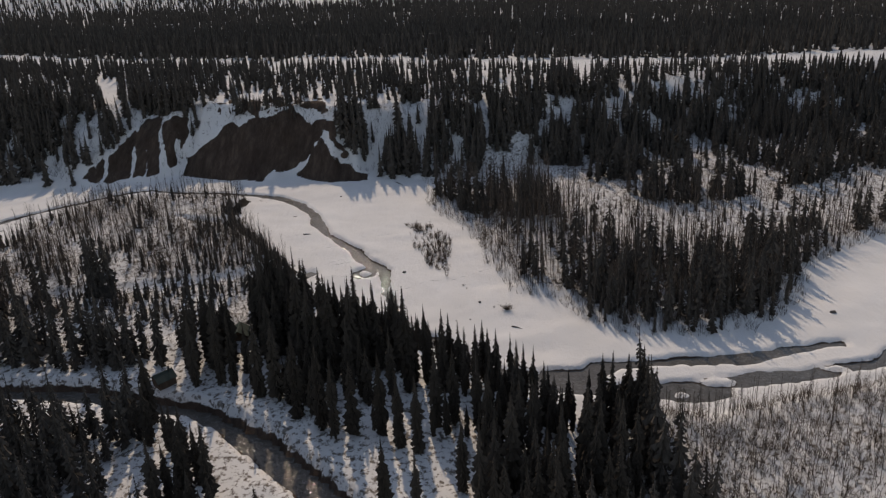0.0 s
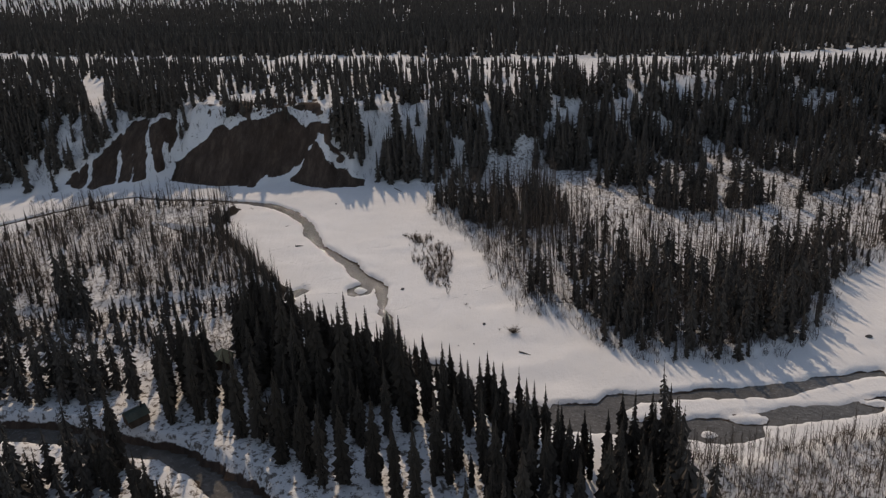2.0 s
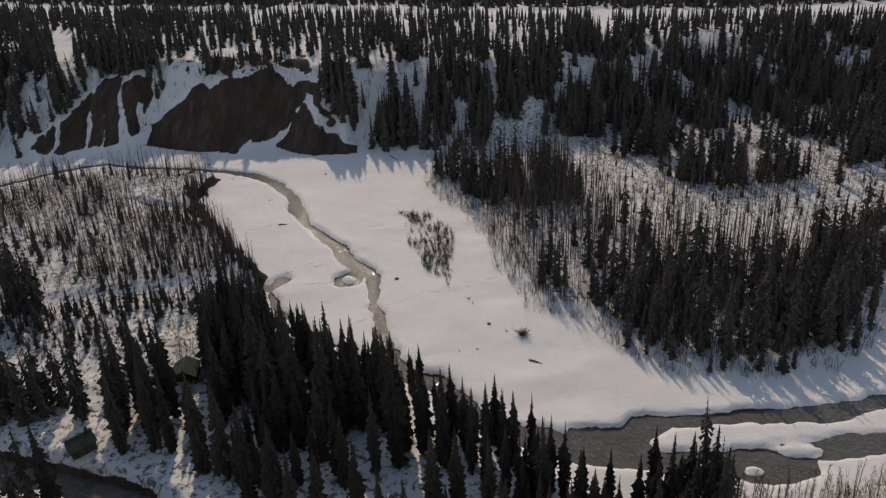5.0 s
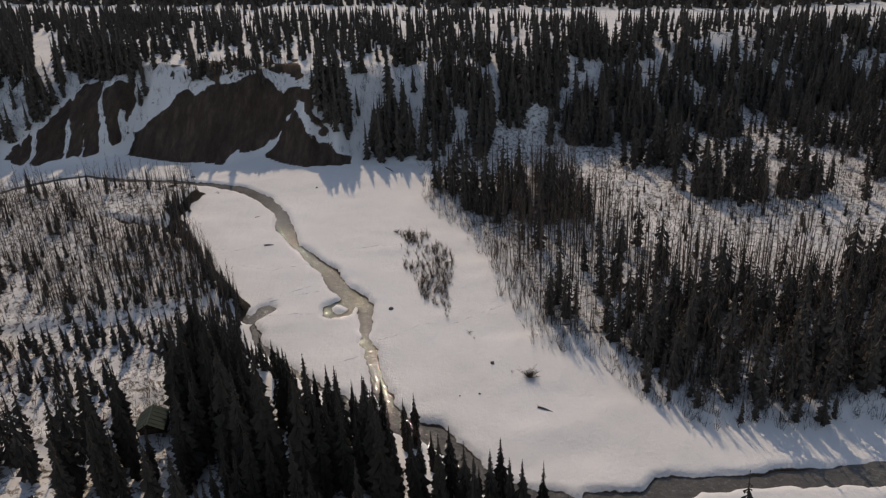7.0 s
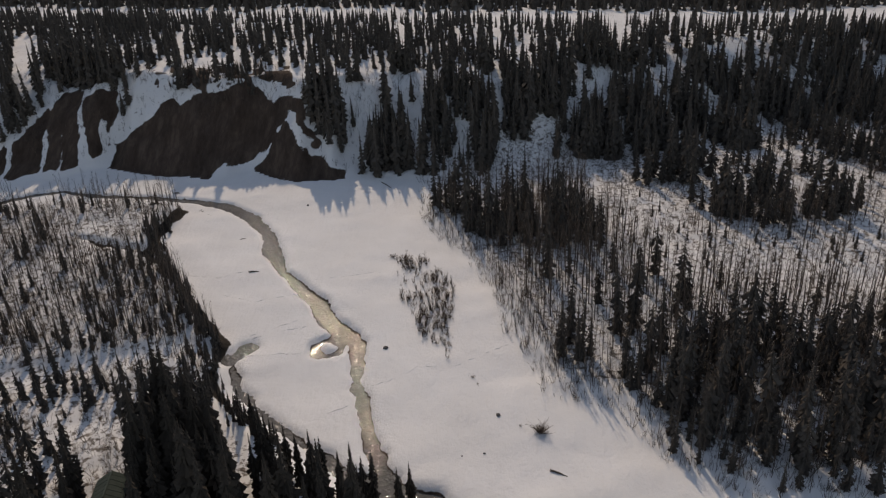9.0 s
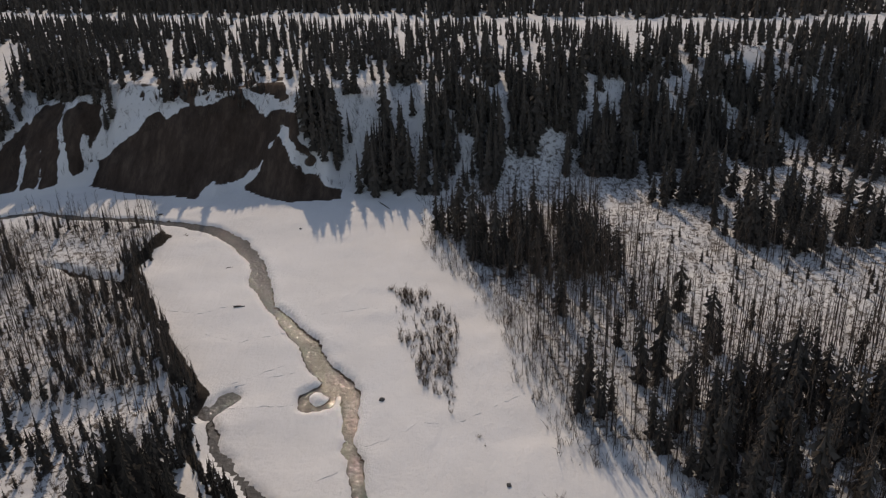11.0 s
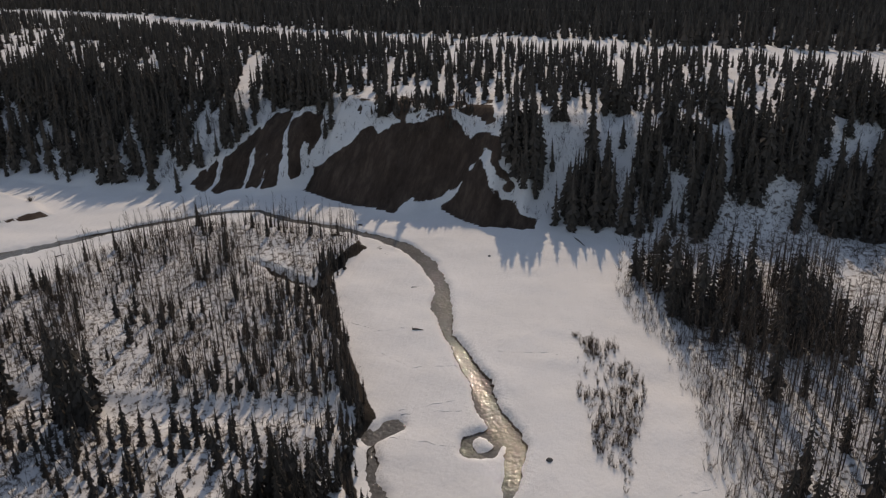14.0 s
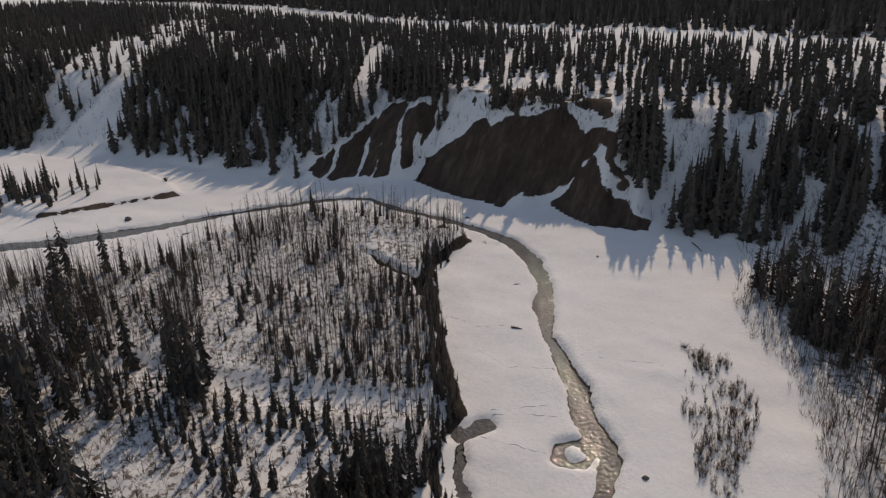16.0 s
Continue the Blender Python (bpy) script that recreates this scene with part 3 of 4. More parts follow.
# ---- where the plants stand ----
def scatter(rng, count, x0, x1, y0, y1, keep):
    """Places in a box that pass keep(x, y) -> chance from 0 to 1."""
    px, py = rng.uniform(x0, x1, count), rng.uniform(y0, y1, count)
    ok = rng.uniform(0, 1, count) < keep(px, py)
    return np.stack([px[ok], py[ok]], -1)


def thin(pts, gap):
    """Drops places nearer than gap to an earlier one."""
    seen, out = {}, []
    for x, y in pts:
        k = int(x // gap), int(y // gap)
        if any((x - a) ** 2 + (y - b) ** 2 < gap * gap for i in (-1, 0, 1) for j in (-1, 0, 1) for a, b in seen.get((k[0] + i, k[1] + j), ())):
            continue
        seen.setdefault(k, []).append((x, y))
        out.append((x, y))
    return np.array(out)


def inside(px, py, poly, soft=1.0):
    return smooth(-polygon_sd(px, py, poly), 0, soft)


def dry(px, py):
    return ((water_sd(px, py) > 1.6) & (stream_sd(px, py, SWALE) > 0.6)).astype(float)


def sized(rng, pts, lo, hi, width=1.0):
    h = lo + (hi * 1.08 - lo) * rng.uniform(0, 1, len(pts)) ** 1.35
    z = height(pts[:, 0], pts[:, 1])
    return np.stack([pts[:, 0], pts[:, 1], z - 0.1, rng.uniform(0, 6.28, len(pts)), h * width * rng.uniform(0.85, 1.15, len(pts)), h], -1)
rng = np.random.RandomState(5)
# tall spruce stand between the creek and the terrace edge
STAND = ((-62, 71), (-46, 84), (-40, 96), (-35, 98.5), (-28, 92.5), (-17.5, 85.5), (-12, 82.5), (-6, 78), (-1.5, 73.8), (8, 68.6), (14.4, 61.5), (16, 52), (4, 57), (-8, 56), (-17, 57.5), (-27, 63.8), (-36, 69), (-50, 72))
BELOW_CREEK = ((-110, 66), (-72, 63), (-52, 63.5), (-38, 61), (-30, 55), (-21, 48), (-10, 34), (-8, 5), (-110, 5))
STAND_WEST = ((-115, 72), (-62, 69.5), (-52, 71), (-52, 75), (-62, 77.5), (-80, 78), (-115, 80))
CLEARING = ((20, 141), (25, 168), (34, 168), (38, 150), (56, 149), (58, 154), (72, 156), (84, 164), (108, 180), (135, 176), (102, 142), (80, 137), (64, 127), (42, 130), (25, 129))
OPENINGS = ((-36.5, 78.5, 2.2), (-34.5, 75.5, 2.0), (-33, 72.5, 1.8), (-46.5, 92, 3), (-44.5, 87.5, 3), (-46.5, 67, 3.2), (-50.5, 73, 3.4), (-51, 77.5, 2.5), (-39, 80.8, 3.4), (-41.8, 86.5, 4), (-43.5, 92, 3), (-6.5, 66, 2.2), (-6, 62, 2.2), (-12, 63, 1.8), (-19, 72, 2), (-13.5, 68, 3.5), (-8.5, 62, 4), (-20, 66, 2.5), (1, 60, 3), (-16, 60, 4), (-21, 57, 3))


def cleared(px, py):
    k = np.ones(px.shape)
    for x, y, r in OPENINGS:
        k = k * (np.hypot(px - x, py - y) > r)
    return k


def stand_keep(px, py):
    return inside(px, py, STAND, 1.0) * dry(px, py) * cleared(px, py)


def grove(px, py, level, size=4.5):
    """1 inside clumps of the given size, 0 between them."""
    return (value_noise(px, py, size, 5) + 0.5 * value_noise(px, py, size * 0.45, 2) > level) * 1.0


near = thin(scatter(rng, 9000, -70, 20, 40, 105, lambda x, y: stand_keep(x, y) * grove(x, y, -0.25)), 1.4)
near_west = thin(scatter(rng, 1600, -112, -50, 68, 88, lambda x, y: inside(x, y, STAND_WEST) * dry(x, y) * grove(x, y, -0.3)), 1.7)
low = thin(scatter(rng, 6000, -120, -5, 8, 68, lambda x, y: inside(x, y, BELOW_CREEK) * dry(x, y) * (stream_sd(x, y, CREEK) > np.where((x > -50) & (x < -44), 2.0, 6.0)) * grove(x, y, -0.2)), 1.75)
right_low = thin(scatter(rng, 2000, 2, 60, 38, 70, lambda x, y: ((x > 16) | (y < 56)) * dry(x, y) * (x < 26 + 3 * value_noise(x, y, 6, 1)) * grove(x, y, -0.6) * (y < 64 + 0.12 * x)), 1.5)
# spruces along the outer edge of the stand and on the creek bank: place and height
RIVER_EDGE = ((-9.3, 82.3, 6.4), (-7.9, 81.7, 7.6), (-8.8, 80.6, 6.5), (6, 69.6, 9.4), (13.9, 64.2, 7.6), (-3.1, 71.6, 10), (-1.5, 69.5, 10), (-0.6, 67.9, 10), (1, 69, 9.6), (2, 71.2, 10), (2.9, 67.9, 10),
              (3.9, 68.1, 9.8), (7.7, 64, 10), (9, 63.1, 10), (16.3, 61.6, 9.6), (18.1, 61.7, 9.5), (-17.8, 82, 9), (-14.2, 79.5, 9), (-13.2, 80.4, 9.2), (-12, 79.3, 8.6), (-11.2, 79.7, 9), (-24.1, 85.1, 9), (-23, 84.3, 8.8))
CREEK_BANK = ((-49.1, 73.8, 11.7), (-42.6, 57.7, 12.2), (-40.5, 67, 11.5), (-34.9, 67.5, 12), (-29.9, 64.6, 13), (-27, 64, 12.5), (-23.1, 60.2, 13), (-19.2, 58, 13), (-17, 56.1, 12), (-14.7, 56.8, 11), (-10.9, 57, 12.5),
              (-8.3, 55, 11), (-5.8, 54, 11), (-3.9, 59.1, 12), (-1.6, 59.4, 12), (1.5, 58.5, 12), (0.2, 47.1, 10), (-8.2, 43.2, 10), (-4.6, 42.4, 9.5), (-50.4, 51.5, 7), (-48.1, 47.1, 10), (-45.2, 56, 10))
CABIN_SPRUCES = ((-48.4, 72.2, 12), (-43.2, 72.1, 13), (-39.7, 71.9, 14), (-36.8, 72.9, 13), (-46.9, 81.4, 10), (-41.3, 74, 13), (-38.2, 70.5, 13), (-42, 69.8, 13), (-44.8, 76, 11), (-37, 67.8, 12.5))
FLAT_SINGLES = ((8.9, 108.8, 10), (11.6, 108, 9.5), (16.7, 104.8, 8), (22.5, 102.8, 8.5), (25.5, 89.5, 5), (33, 99.3, 9), (36.3, 98.3, 9), (40, 98.6, 9), (44, 94.8, 8), (26.3, 109.8, 8), (19.1, 114.6, 7), (52.4, 100.6, 9), (28, 104, 8.5), (31, 106, 8.5), (36, 103, 9))
TERRACE_GIANTS = ((-70.2, 94.4, 17), (-72.4, 94.6, 14.5), (-69, 95.2, 12.5), (-71.2, 93.4, 13.5), (-81.8, 80.3, 16), (-79.4, 84, 13), (-75.5, 86.2, 13), (-84.3, 95.4, 11), (-86.6, 86.7, 14),
                  (-90.9, 83, 15), (-101.6, 86.1, 14), (-89.5, 92.6, 13), (-93, 88, 14), (-97, 84, 15), (-86, 82, 13.5), (-83.5, 85, 11), (-72.5, 96.9, 13), (-71, 98, 11.5))


def fixed(rows):
    r = np.array(rows)
    out = sized(rng, r[:, :2], 1, 1)
    out[:, 5] = r[:, 2]
    out[:, 4] = r[:, 2] * rng.uniform(0.9, 1.25, len(r))
    return out


def clear_of(pts, rows, gap):
    r = np.array(rows)[:, :2]
    return pts[np.min(np.hypot(pts[:, None, 0] - r[None, :, 0], pts[:, None, 1] - r[None, :, 1]), 1) > gap]


near = clear_of(near, RIVER_EDGE + CREEK_BANK + CABIN_SPRUCES, 1.6)
near_rows = sized(rng, near, 0.82, 1.18)
tall = 6.0 + 7.5 * smooth(-polygon_sd(near[:, 0], near[:, 1], STAND), 0.5, 11)
near_rows[:, 4:] *= tall[:, None]
near_rows[:, 4] *= rng.uniform(0.9, 1.3, len(near))
spruce_things = np.concatenate([fixed(RIVER_EDGE), fixed(CREEK_BANK), fixed(CABIN_SPRUCES), fixed(FLAT_SINGLES), fixed(TERRACE_GIANTS), near_rows, sized(rng, near_west, 7, 13, 1.25), sized(rng, low, 6.0, 10.5, 1.25), sized(rng, right_low, 6, 12, 1.2)])
order = np.argsort(np.hypot(spruce_things[:, 0] + 10, spruce_things[:, 1] - 64))
first, rest = spruce_things[order[:290]], spruce_things[order[290:]]


def spruce_tree(row, k, label, group):
    x, y, z, a, w, h = row
    ob = new("spruce_tree")
    ob.empty_display_size = 0.3
    part("trunk", TRUNKS[k % 2], ob)
    part("crown", CROWNS[k % 5], ob)
    ob.location, ob.rotation_euler, ob.scale = (x, y, z), stand_up(row), (w, w, h)
    return tagged(ob, label, "tree", group)


for k, row in enumerate(first):
    tall = row[5] > 14
    spruce_tree(row, k, "tall dark green spruce standing in snow beside the river" if tall else "slender dark green spruce standing in snow", "spruces of the riverside stand")


def bare_tree_thing(row, k):
    x, y, z, a, w, h = row
    ob = new("bare_tree")
    ob.empty_display_size = 0.3
    part("trunk", BARE_STEMS[k % 5], ob)
    part("crown", BARE_TWIGS[k % 5], ob)
    ob.location, ob.rotation_euler, ob.scale = (x, y, z), stand_up(row), (w, w, h)
    return tagged(ob, "leafless grey-brown poplar standing in snow", "tree", "bare poplars of the valley floor")


# leafless woods: on the terrace, on the right flat and beside the lower channels
OPEN_TERRACE = ((-100, 120), (-88, 123), (-77, 117), (-64, 102), (-76, 98.5))
OPEN_WEST = ((-108, 109), (-108, 118), (-93, 107.5), (-75, 97.5), (-86, 96), (-94, 98))
OPEN_POINT = ((-86, 149), (-70, 154.5), (-63, 149), (-62.5, 134), (-76, 139))
DARK_TERRACE = ((-92, 135), (-74, 136.5), (-56, 131.6), (-46, 119), (-39, 111.8), (-55, 106), (-67, 118))
TALL_WEST = ((-128, 104), (-112, 117), (-95, 108), (-77, 89), (-84, 78))


def terrace_keep(px, py):
    k = inside(px, py, TERRACE, 1.5) * dry(px, py) * (py > 101 + 0.12 * (px + 60))
    k = k * (1 - 0.93 * np.maximum(np.maximum(inside(px, py, OPEN_TERRACE, 2), inside(px, py, OPEN_WEST, 1)), inside(px, py, OPEN_POINT, 1.5)))
    k = np.maximum(k, 0.5 * inside(px, py, TALL_WEST, 2) * dry(px, py) * (1 - inside(px, py, OPEN_WEST, 1)))
    return k * np.where(value_noise(px, py, 7, 4) > -0.3, 0.85, 0.12)


def flat_keep(px, py):
    k = inside(px, py, RIGHT_FLAT, 1.5) * (1 - inside(px, py, CLEARING, 4) * 0.985) * (py < np.where(px > 18, 150 + 0.1 * px, along(px, TOE_X, TOE_Y) - 12))
    return k * np.where(value_noise(px, py, 8, 4) > -0.4, 1, 0.25)


bare_l = thin(scatter(rng, 30000, -150, -35, 70, 161, terrace_keep), 0.9)
bare_r = thin(scatter(rng, 30000, -20, 150, 84, 195, flat_keep), 1.02)
south_bank = thin(scatter(rng, 3000, 22, 90, 62, 84, lambda x, y: inside(x, y, LOW_RIGHT, 0.5) * dry(x, y) * (polygon_sd(x, y, LOW_RIGHT) > -5.5)), 0.9)
bare_low = thin(scatter(rng, 13000, 17, 120, 35, 90, lambda x, y: inside(x, y, LOW_RIGHT, 2) * dry(x, y) * np.where(x < 40, 1, 0.6) * (0.3 + 0.7 * grove(x, y, -0.2, 5))), 1.15)


def front_low(rows, least=0.42, depth=6.5):
    """The outermost trees of the right-hand woods stay short."""
    k = least + (1 - least) * smooth(-polygon_sd(rows[:, 0], rows[:, 1], RIGHT_FLAT), 0.5, depth)
    rows[:, 4:] *= k[:, None]
    return rows


bare_rows = np.concatenate([sized(rng, bare_l, 3.6, 7.4, 1.2), front_low(sized(rng, bare_r, 5.5, 10.5, 1.05)), sized(rng, bare_low, 1.8, 5.2, 1.2), sized(rng, south_bank, 2.2, 4.6, 1.1)])
pick = np.argsort(np.hypot(bare_rows[:, 0] + 10, bare_rows[:, 1] - 60))
for k, row in enumerate(bare_rows[pick[:290]]):
    bare_tree_thing(row, k)
joined("bare_woods", BARE_MID, bare_rows[pick[290:]], BARE_FAR, "dense leafless grey-brown poplar woods on the snowy valley floor", "woods")

# spruces among them, on the slopes and on the bench
def set_back(px, py, by):
    return (polygon_sd(px, py, RIGHT_FLAT) < -by) * 1.0


FLAT_SPRUCE = ((-13, 153), (-2, 141), (9, 139.5), (19, 144), (21, 158), (12, 164), (-14.5, 165))
FRONT_SPRUCE = ((17, 103), (25, 112), (42, 115), (56, 121), (74, 126), (66, 114), (57, 100), (49, 93), (37, 88), (26, 91))
TOE_GROUPS = (((37, 163), (48, 166), (61, 170), (55, 151), (44, 150)), ((59, 163), (75, 168), (70, 157), (58, 156)), ((29, 178), (44, 180), (42, 172), (30, 173)), ((80, 172), (100, 182), (96, 172), (82, 165)))
MID_SPRUCE = ((6, 113), (12, 105), (18, 100), (42, 106), (57, 106), (50, 122), (24, 124), (14, 120))
spr_r = thin(scatter(rng, 12000, -18, 150, 86, 195, lambda x, y: np.where(inside(x, y, FLAT_SPRUCE, 1.5) > 0.5, 0.85 * grove(x, y, -0.1, 5), np.where(inside(x, y, FRONT_SPRUCE, 1.5) > 0.5, 0.75 * grove(x, y, -0.2, 5), np.where(inside(x, y, MID_SPRUCE, 1.5) > 0.5, 0.3 * grove(x, y, 0.15, 4), flat_keep(x, y) * set_back(x, y, 3.6) * np.where(x > 60, 0.2, 0.02))))), 1.45)
EAST_FLAT = ((70, 194), (80, 186), (100, 178), (190, 200), (190, 262), (110, 240), (84, 228), (72, 208))
fill_r = thin(scatter(rng, 7000, 30, 190, 160, 262, lambda x, y: (y < along(x, TOE_X, TOE_Y) + 5) * (1 - inside(x, y, CLEARING, 2)) * np.where(inside(x, y, EAST_FLAT, 2) > 0.5, 0.06 + 0.9 * grove(x, y, -0.2, 6), np.where(y > 172, 0.025 + 0.12 * grove(x, y, 0.6, 5), 0.0))), 1.6)
fringe = thin(scatter(rng, 2600, 18, 80, 85, 128, lambda x, y: inside(x, y, RIGHT_FLAT, 1.0) * (polygon_sd(x, y, RIGHT_FLAT) > -9) * (0.06 + 0.3 * grove(x, y, -0.1, 4))), 1.5)
toe_group = np.concatenate([thin(scatter(rng, 1800, 25, 105, 145, 190, lambda x, y, q=q: inside(x, y, q, 1.0) * (0.15 + 0.85 * grove(x, y, -0.3, 5))), 1.3) for q in TOE_GROUPS])
spr_l = thin(scatter(rng, 2500, -150, -35, 74, 160, lambda x, y: inside(x, y, TERRACE, 2) * dry(x, y) * np.where(inside(x, y, TALL_WEST, 2) > 0.5, 0.13 * grove(x, y, -0.1), 0.0)), 1.8)
young = thin(scatter(rng, 9000, -140, -36, 98, 158, lambda x, y: inside(x, y, TERRACE, 1.5) * dry(x, y) * (1 - 0.93 * inside(x, y, OPEN_TERRACE, 2)) * (1 - inside(x, y, OPEN_WEST, 1)) * (1 - 0.8 * inside(x, y, OPEN_POINT, 1.5)) * np.where(inside(x, y, DARK_TERRACE, 3) > 0.4, 0.42 * grove(x, y, -0.05, 4), 0.03 + 0.12 * grove(x, y, 0.25, 4))), 1.2)


WEST_WOODS = ((-215, 196), (-215, 250), (-195, 262), (-143, 240), (-128, 222), (-112, 187), (-118, 178.5), (-128, 177), (-141, 183), (-150, 182), (-148, 174), (-161, 171), (-175, 182), (-190, 183))
CREST_OPEN = ((-90, 198), (-94, 228), (-75, 235), (-54, 224), (-38, 227), (-30, 191), (-35, 188), (-56, 189))
# clumps of tall spruces on the valley side, as outlines of the ground that they stand on
CLUMPS_WEST = (((-118, 200), (-102, 217), (-93, 205), (-97, 196), (-108, 193)), ((-48, 191), (-38.5, 194), (-36, 184), (-39, 181), (-43, 183), (-46, 186)), ((-31.5, 189), (-24, 192), (-20.5, 177), (-29, 175.5)),
               ((-17, 192), (-12.5, 191), (-11.5, 183.5), (-15, 183.3)), ((-14, 201), (-8.5, 201), (-1, 193), (0, 188), (-5, 188), (-10.6, 192.6)), ((-5.3, 186), (-2.5, 187), (-1.6, 177), (-4.6, 177)))
CLUMPS_RIM = (((44, 214), (52, 217), (54, 206), (47, 203)), ((24, 228), (34, 231), (33, 220), (25, 218)), ((8, 228), (20, 231), (20, 221), (9, 219)), ((-9, 216), (2, 219), (2, 210), (-7, 207)), ((40, 191), (46, 193), (47, 183), (41, 183)), ((-30, 214), (-22, 217), (-21, 208), (-28, 206)), ((54, 206), (62, 208), (63, 198), (56, 197)))
CLUMPS_EAST = (((0, 209), (8.6, 204), (7.6, 192), (1.8, 186)), ((9.8, 214), (17, 214), (17, 203), (11, 201)), ((17.4, 196), (24, 199.6), (28, 188), (18.4, 187)), ((29.5, 214), (38, 211.5), (44, 203), (39, 194), (33, 193), (32, 204)),
               ((1.5, 199), (15, 202), (15, 197), (3, 193)), ((20, 203), (30, 205), (28, 188), (22, 188)), ((52, 230), (69, 227), (67, 221), (52, 223)), ((72, 230), (85, 223), (80, 211), (71, 224)))
EAST_WOODS = ((84, 245), (88, 230), (78, 198), (96, 188), (140, 215), (300, 260), (300, 330), (90, 275))
EAST_OPEN = (((30, 222), (37, 226), (45, 286), (34, 286)), ((62, 247), (81, 253), (87, 239), (69, 233)))


def slope_keep(px, py):
    """Where spruces stand on the valley side and the bench behind it."""
    up, back, bluff, width = slope_rise(px, py)
    ragged = 1.3 * value_noise(px, py, 4, 3) + 0.8 * value_noise(px, py, 1.8, 1)
    speck = value_noise(px, py * 0.45, 6.5, 1) + 0.8 * value_noise(px, py * 0.6, 3.0, 3)
    face = np.where(px < -96, 0.03, np.where(px > 28, 0.04, 0.014)) + 0.09 * (value_noise(px, py * 0.4, 5, 2) > 0.38)
    bench = np.where(speck > -0.08, 0.95, 0.1)
    k = np.where(up < 1, face, bench)
    k = np.where(polygon_sd(px, py, CREST_OPEN) < 0, np.where(py > 207, 0.75 * (speck > -0.05), 0.02), k)
    runs = value_noise(px + 0.12 * py, py * 0.22, 7.5, 1) + 0.55 * value_noise(px, py * 0.4, 3.0, 3)
    k = np.where(polygon_sd(px, py, WEST_WOODS) + 2.5 * ragged < 0, np.where(runs > -0.3, 0.95, 0.06), k)
    k = np.where(px < -215, np.where(runs > -0.15, 0.9, 0.05), k)
    k = np.where(polygon_sd(px, py, EAST_WOODS) + 2 * ragged < 0, np.where(runs > -0.25, 0.9, 0.08), k)
    foot = back > 0.5
    for poly in CLUMPS_WEST + CLUMPS_RIM + CLUMPS_EAST:
        within = polygon_sd(px, py, poly) + 0.6 * ragged < 0.2
        k, foot = np.where(within, 1.0, k), foot | within
    for poly in EAST_OPEN:
        k = np.where(polygon_sd(px, py, poly) + ragged < 0, 0.05, k)
    pz = height(px, py)
    for poly in EARTH:
        k = np.where((polygon_sd(px, pz, poly) < 0.9) & (up < 0.97), 0.0, k)
    strip = np.abs(px + 137 + 0.62 * (py - 222)) < 3.2 + 0.03 * (py - 200)
    open_l = np.abs((px + 262) * 0.786 + (py - 222) * 0.617 - 5 + 4 * value_noise(px, py, 16, 2)) < 17
    return k * foot * np.where(strip & (py < 250) & (up > 0.6), 0.02, 1) * np.where(open_l & (py < 300), 0.05, 1)


def road_y(px):
    return along(px, (-2000, -700, -367, -270, -200, -100, -21, 50, 200, 1500), (520, 420, 366, 345, 320, 309, 302, 297, 300, 420))


spr_s = thin(scatter(rng, 100000, -560, 220, 60, 390, lambda x, y: slope_keep(x, y) * (slope_rise(x, y)[0] >= 0.96) * (y < road_y(x) - 17)), 2.35)
small = thin(scatter(rng, 3500, -110, -38, 74, 120, lambda x, y: inside(x, y, TERRACE, 1.5) * dry(x, y) * cleared(x, y) * (y > 84 - (x + 38) * 0.05) * np.where(y < 99 + 0.08 * (x + 60), 0.35 + 0.65 * grove(x, y, -0.1, 5), 0.1)), 1.15)
bank_line = np.array([(-63, 150), (-63, 145), (-61, 140), (-57.5, 134), (-54, 129.5), (-50.5, 125.5), (-46, 119.4), (-40.5, 113.4), (-37, 107), (-34.5, 100.5), (-29, 95.3), (-23, 90.8)])
bank_t = np.linspace(0, 1, 240)
bank_pts = np.stack([np.interp(bank_t, np.linspace(0, 1, 12), bank_line[:, 0]) - 2.6 + rng.normal(0, 1.1, 240), np.interp(bank_t, np.linspace(0, 1, 12), bank_line[:, 1]) + rng.normal(0, 0.8, 240)], -1)
small_r = thin(scatter(rng, 700, 20, 130, 134, 178, lambda x, y: inside(x, y, CLEARING, 2)), 2.5)
mid_rows = np.concatenate([rest, front_low(sized(rng, spr_r, 6, 12, 1.35), 0.6, 4.0), sized(rng, toe_group, 6.5, 12, 1.4), sized(rng, fill_r, 5.5, 10.5, 1.35), sized(rng, fringe, 2.2, 6.8, 1.3), sized(rng, spr_l, 6, 12, 1.25)])
young_rows = sized(rng, young, 1.8, 5.6, 1.1)
small_rows = np.concatenate([young_rows, sized(rng, bank_pts, 1.2, 4.2, 1.2), sized(rng, small, 1.6, 5.2, 1.3), sized(rng, small_r, 1.0, 4.0, 1.2)])
joined("spruce_woods", MID_CROWNS, mid_rows, NEEDLES_FAR, "dark spruce woods on the snowy slopes and valley floor", "woods")


face = thin(scatter(rng, 90000, -300, 170, 140, 275, lambda x, y: slope_keep(x, y) * (slope_rise(x, y)[0] < 0.96)), 1.3)
crest = thin(scatter(rng, 1100, -82, -56, 193, 205, lambda x, y: (slope_rise(x, y)[0] > 0.8) * grove(x, y, 0.0, 4)), 0.8)
slope_rows = np.concatenate([sized(rng, spr_s, 5.0, 10.0, 1.3), sized(rng, face, 6, 12.5, 1.4), sized(rng, crest, 1.6, 3.6, 1.5)])
slope_rows[:, 4:] *= (1 - 0.45 * smooth(slope_rows[:, 1] - road_y(slope_rows[:, 0]), -70, -18))[:, None]
behind = slope_rows[slope_rows[:, 1] > 258]
slope_rows = slope_rows[slope_rows[:, 1] <= 258]
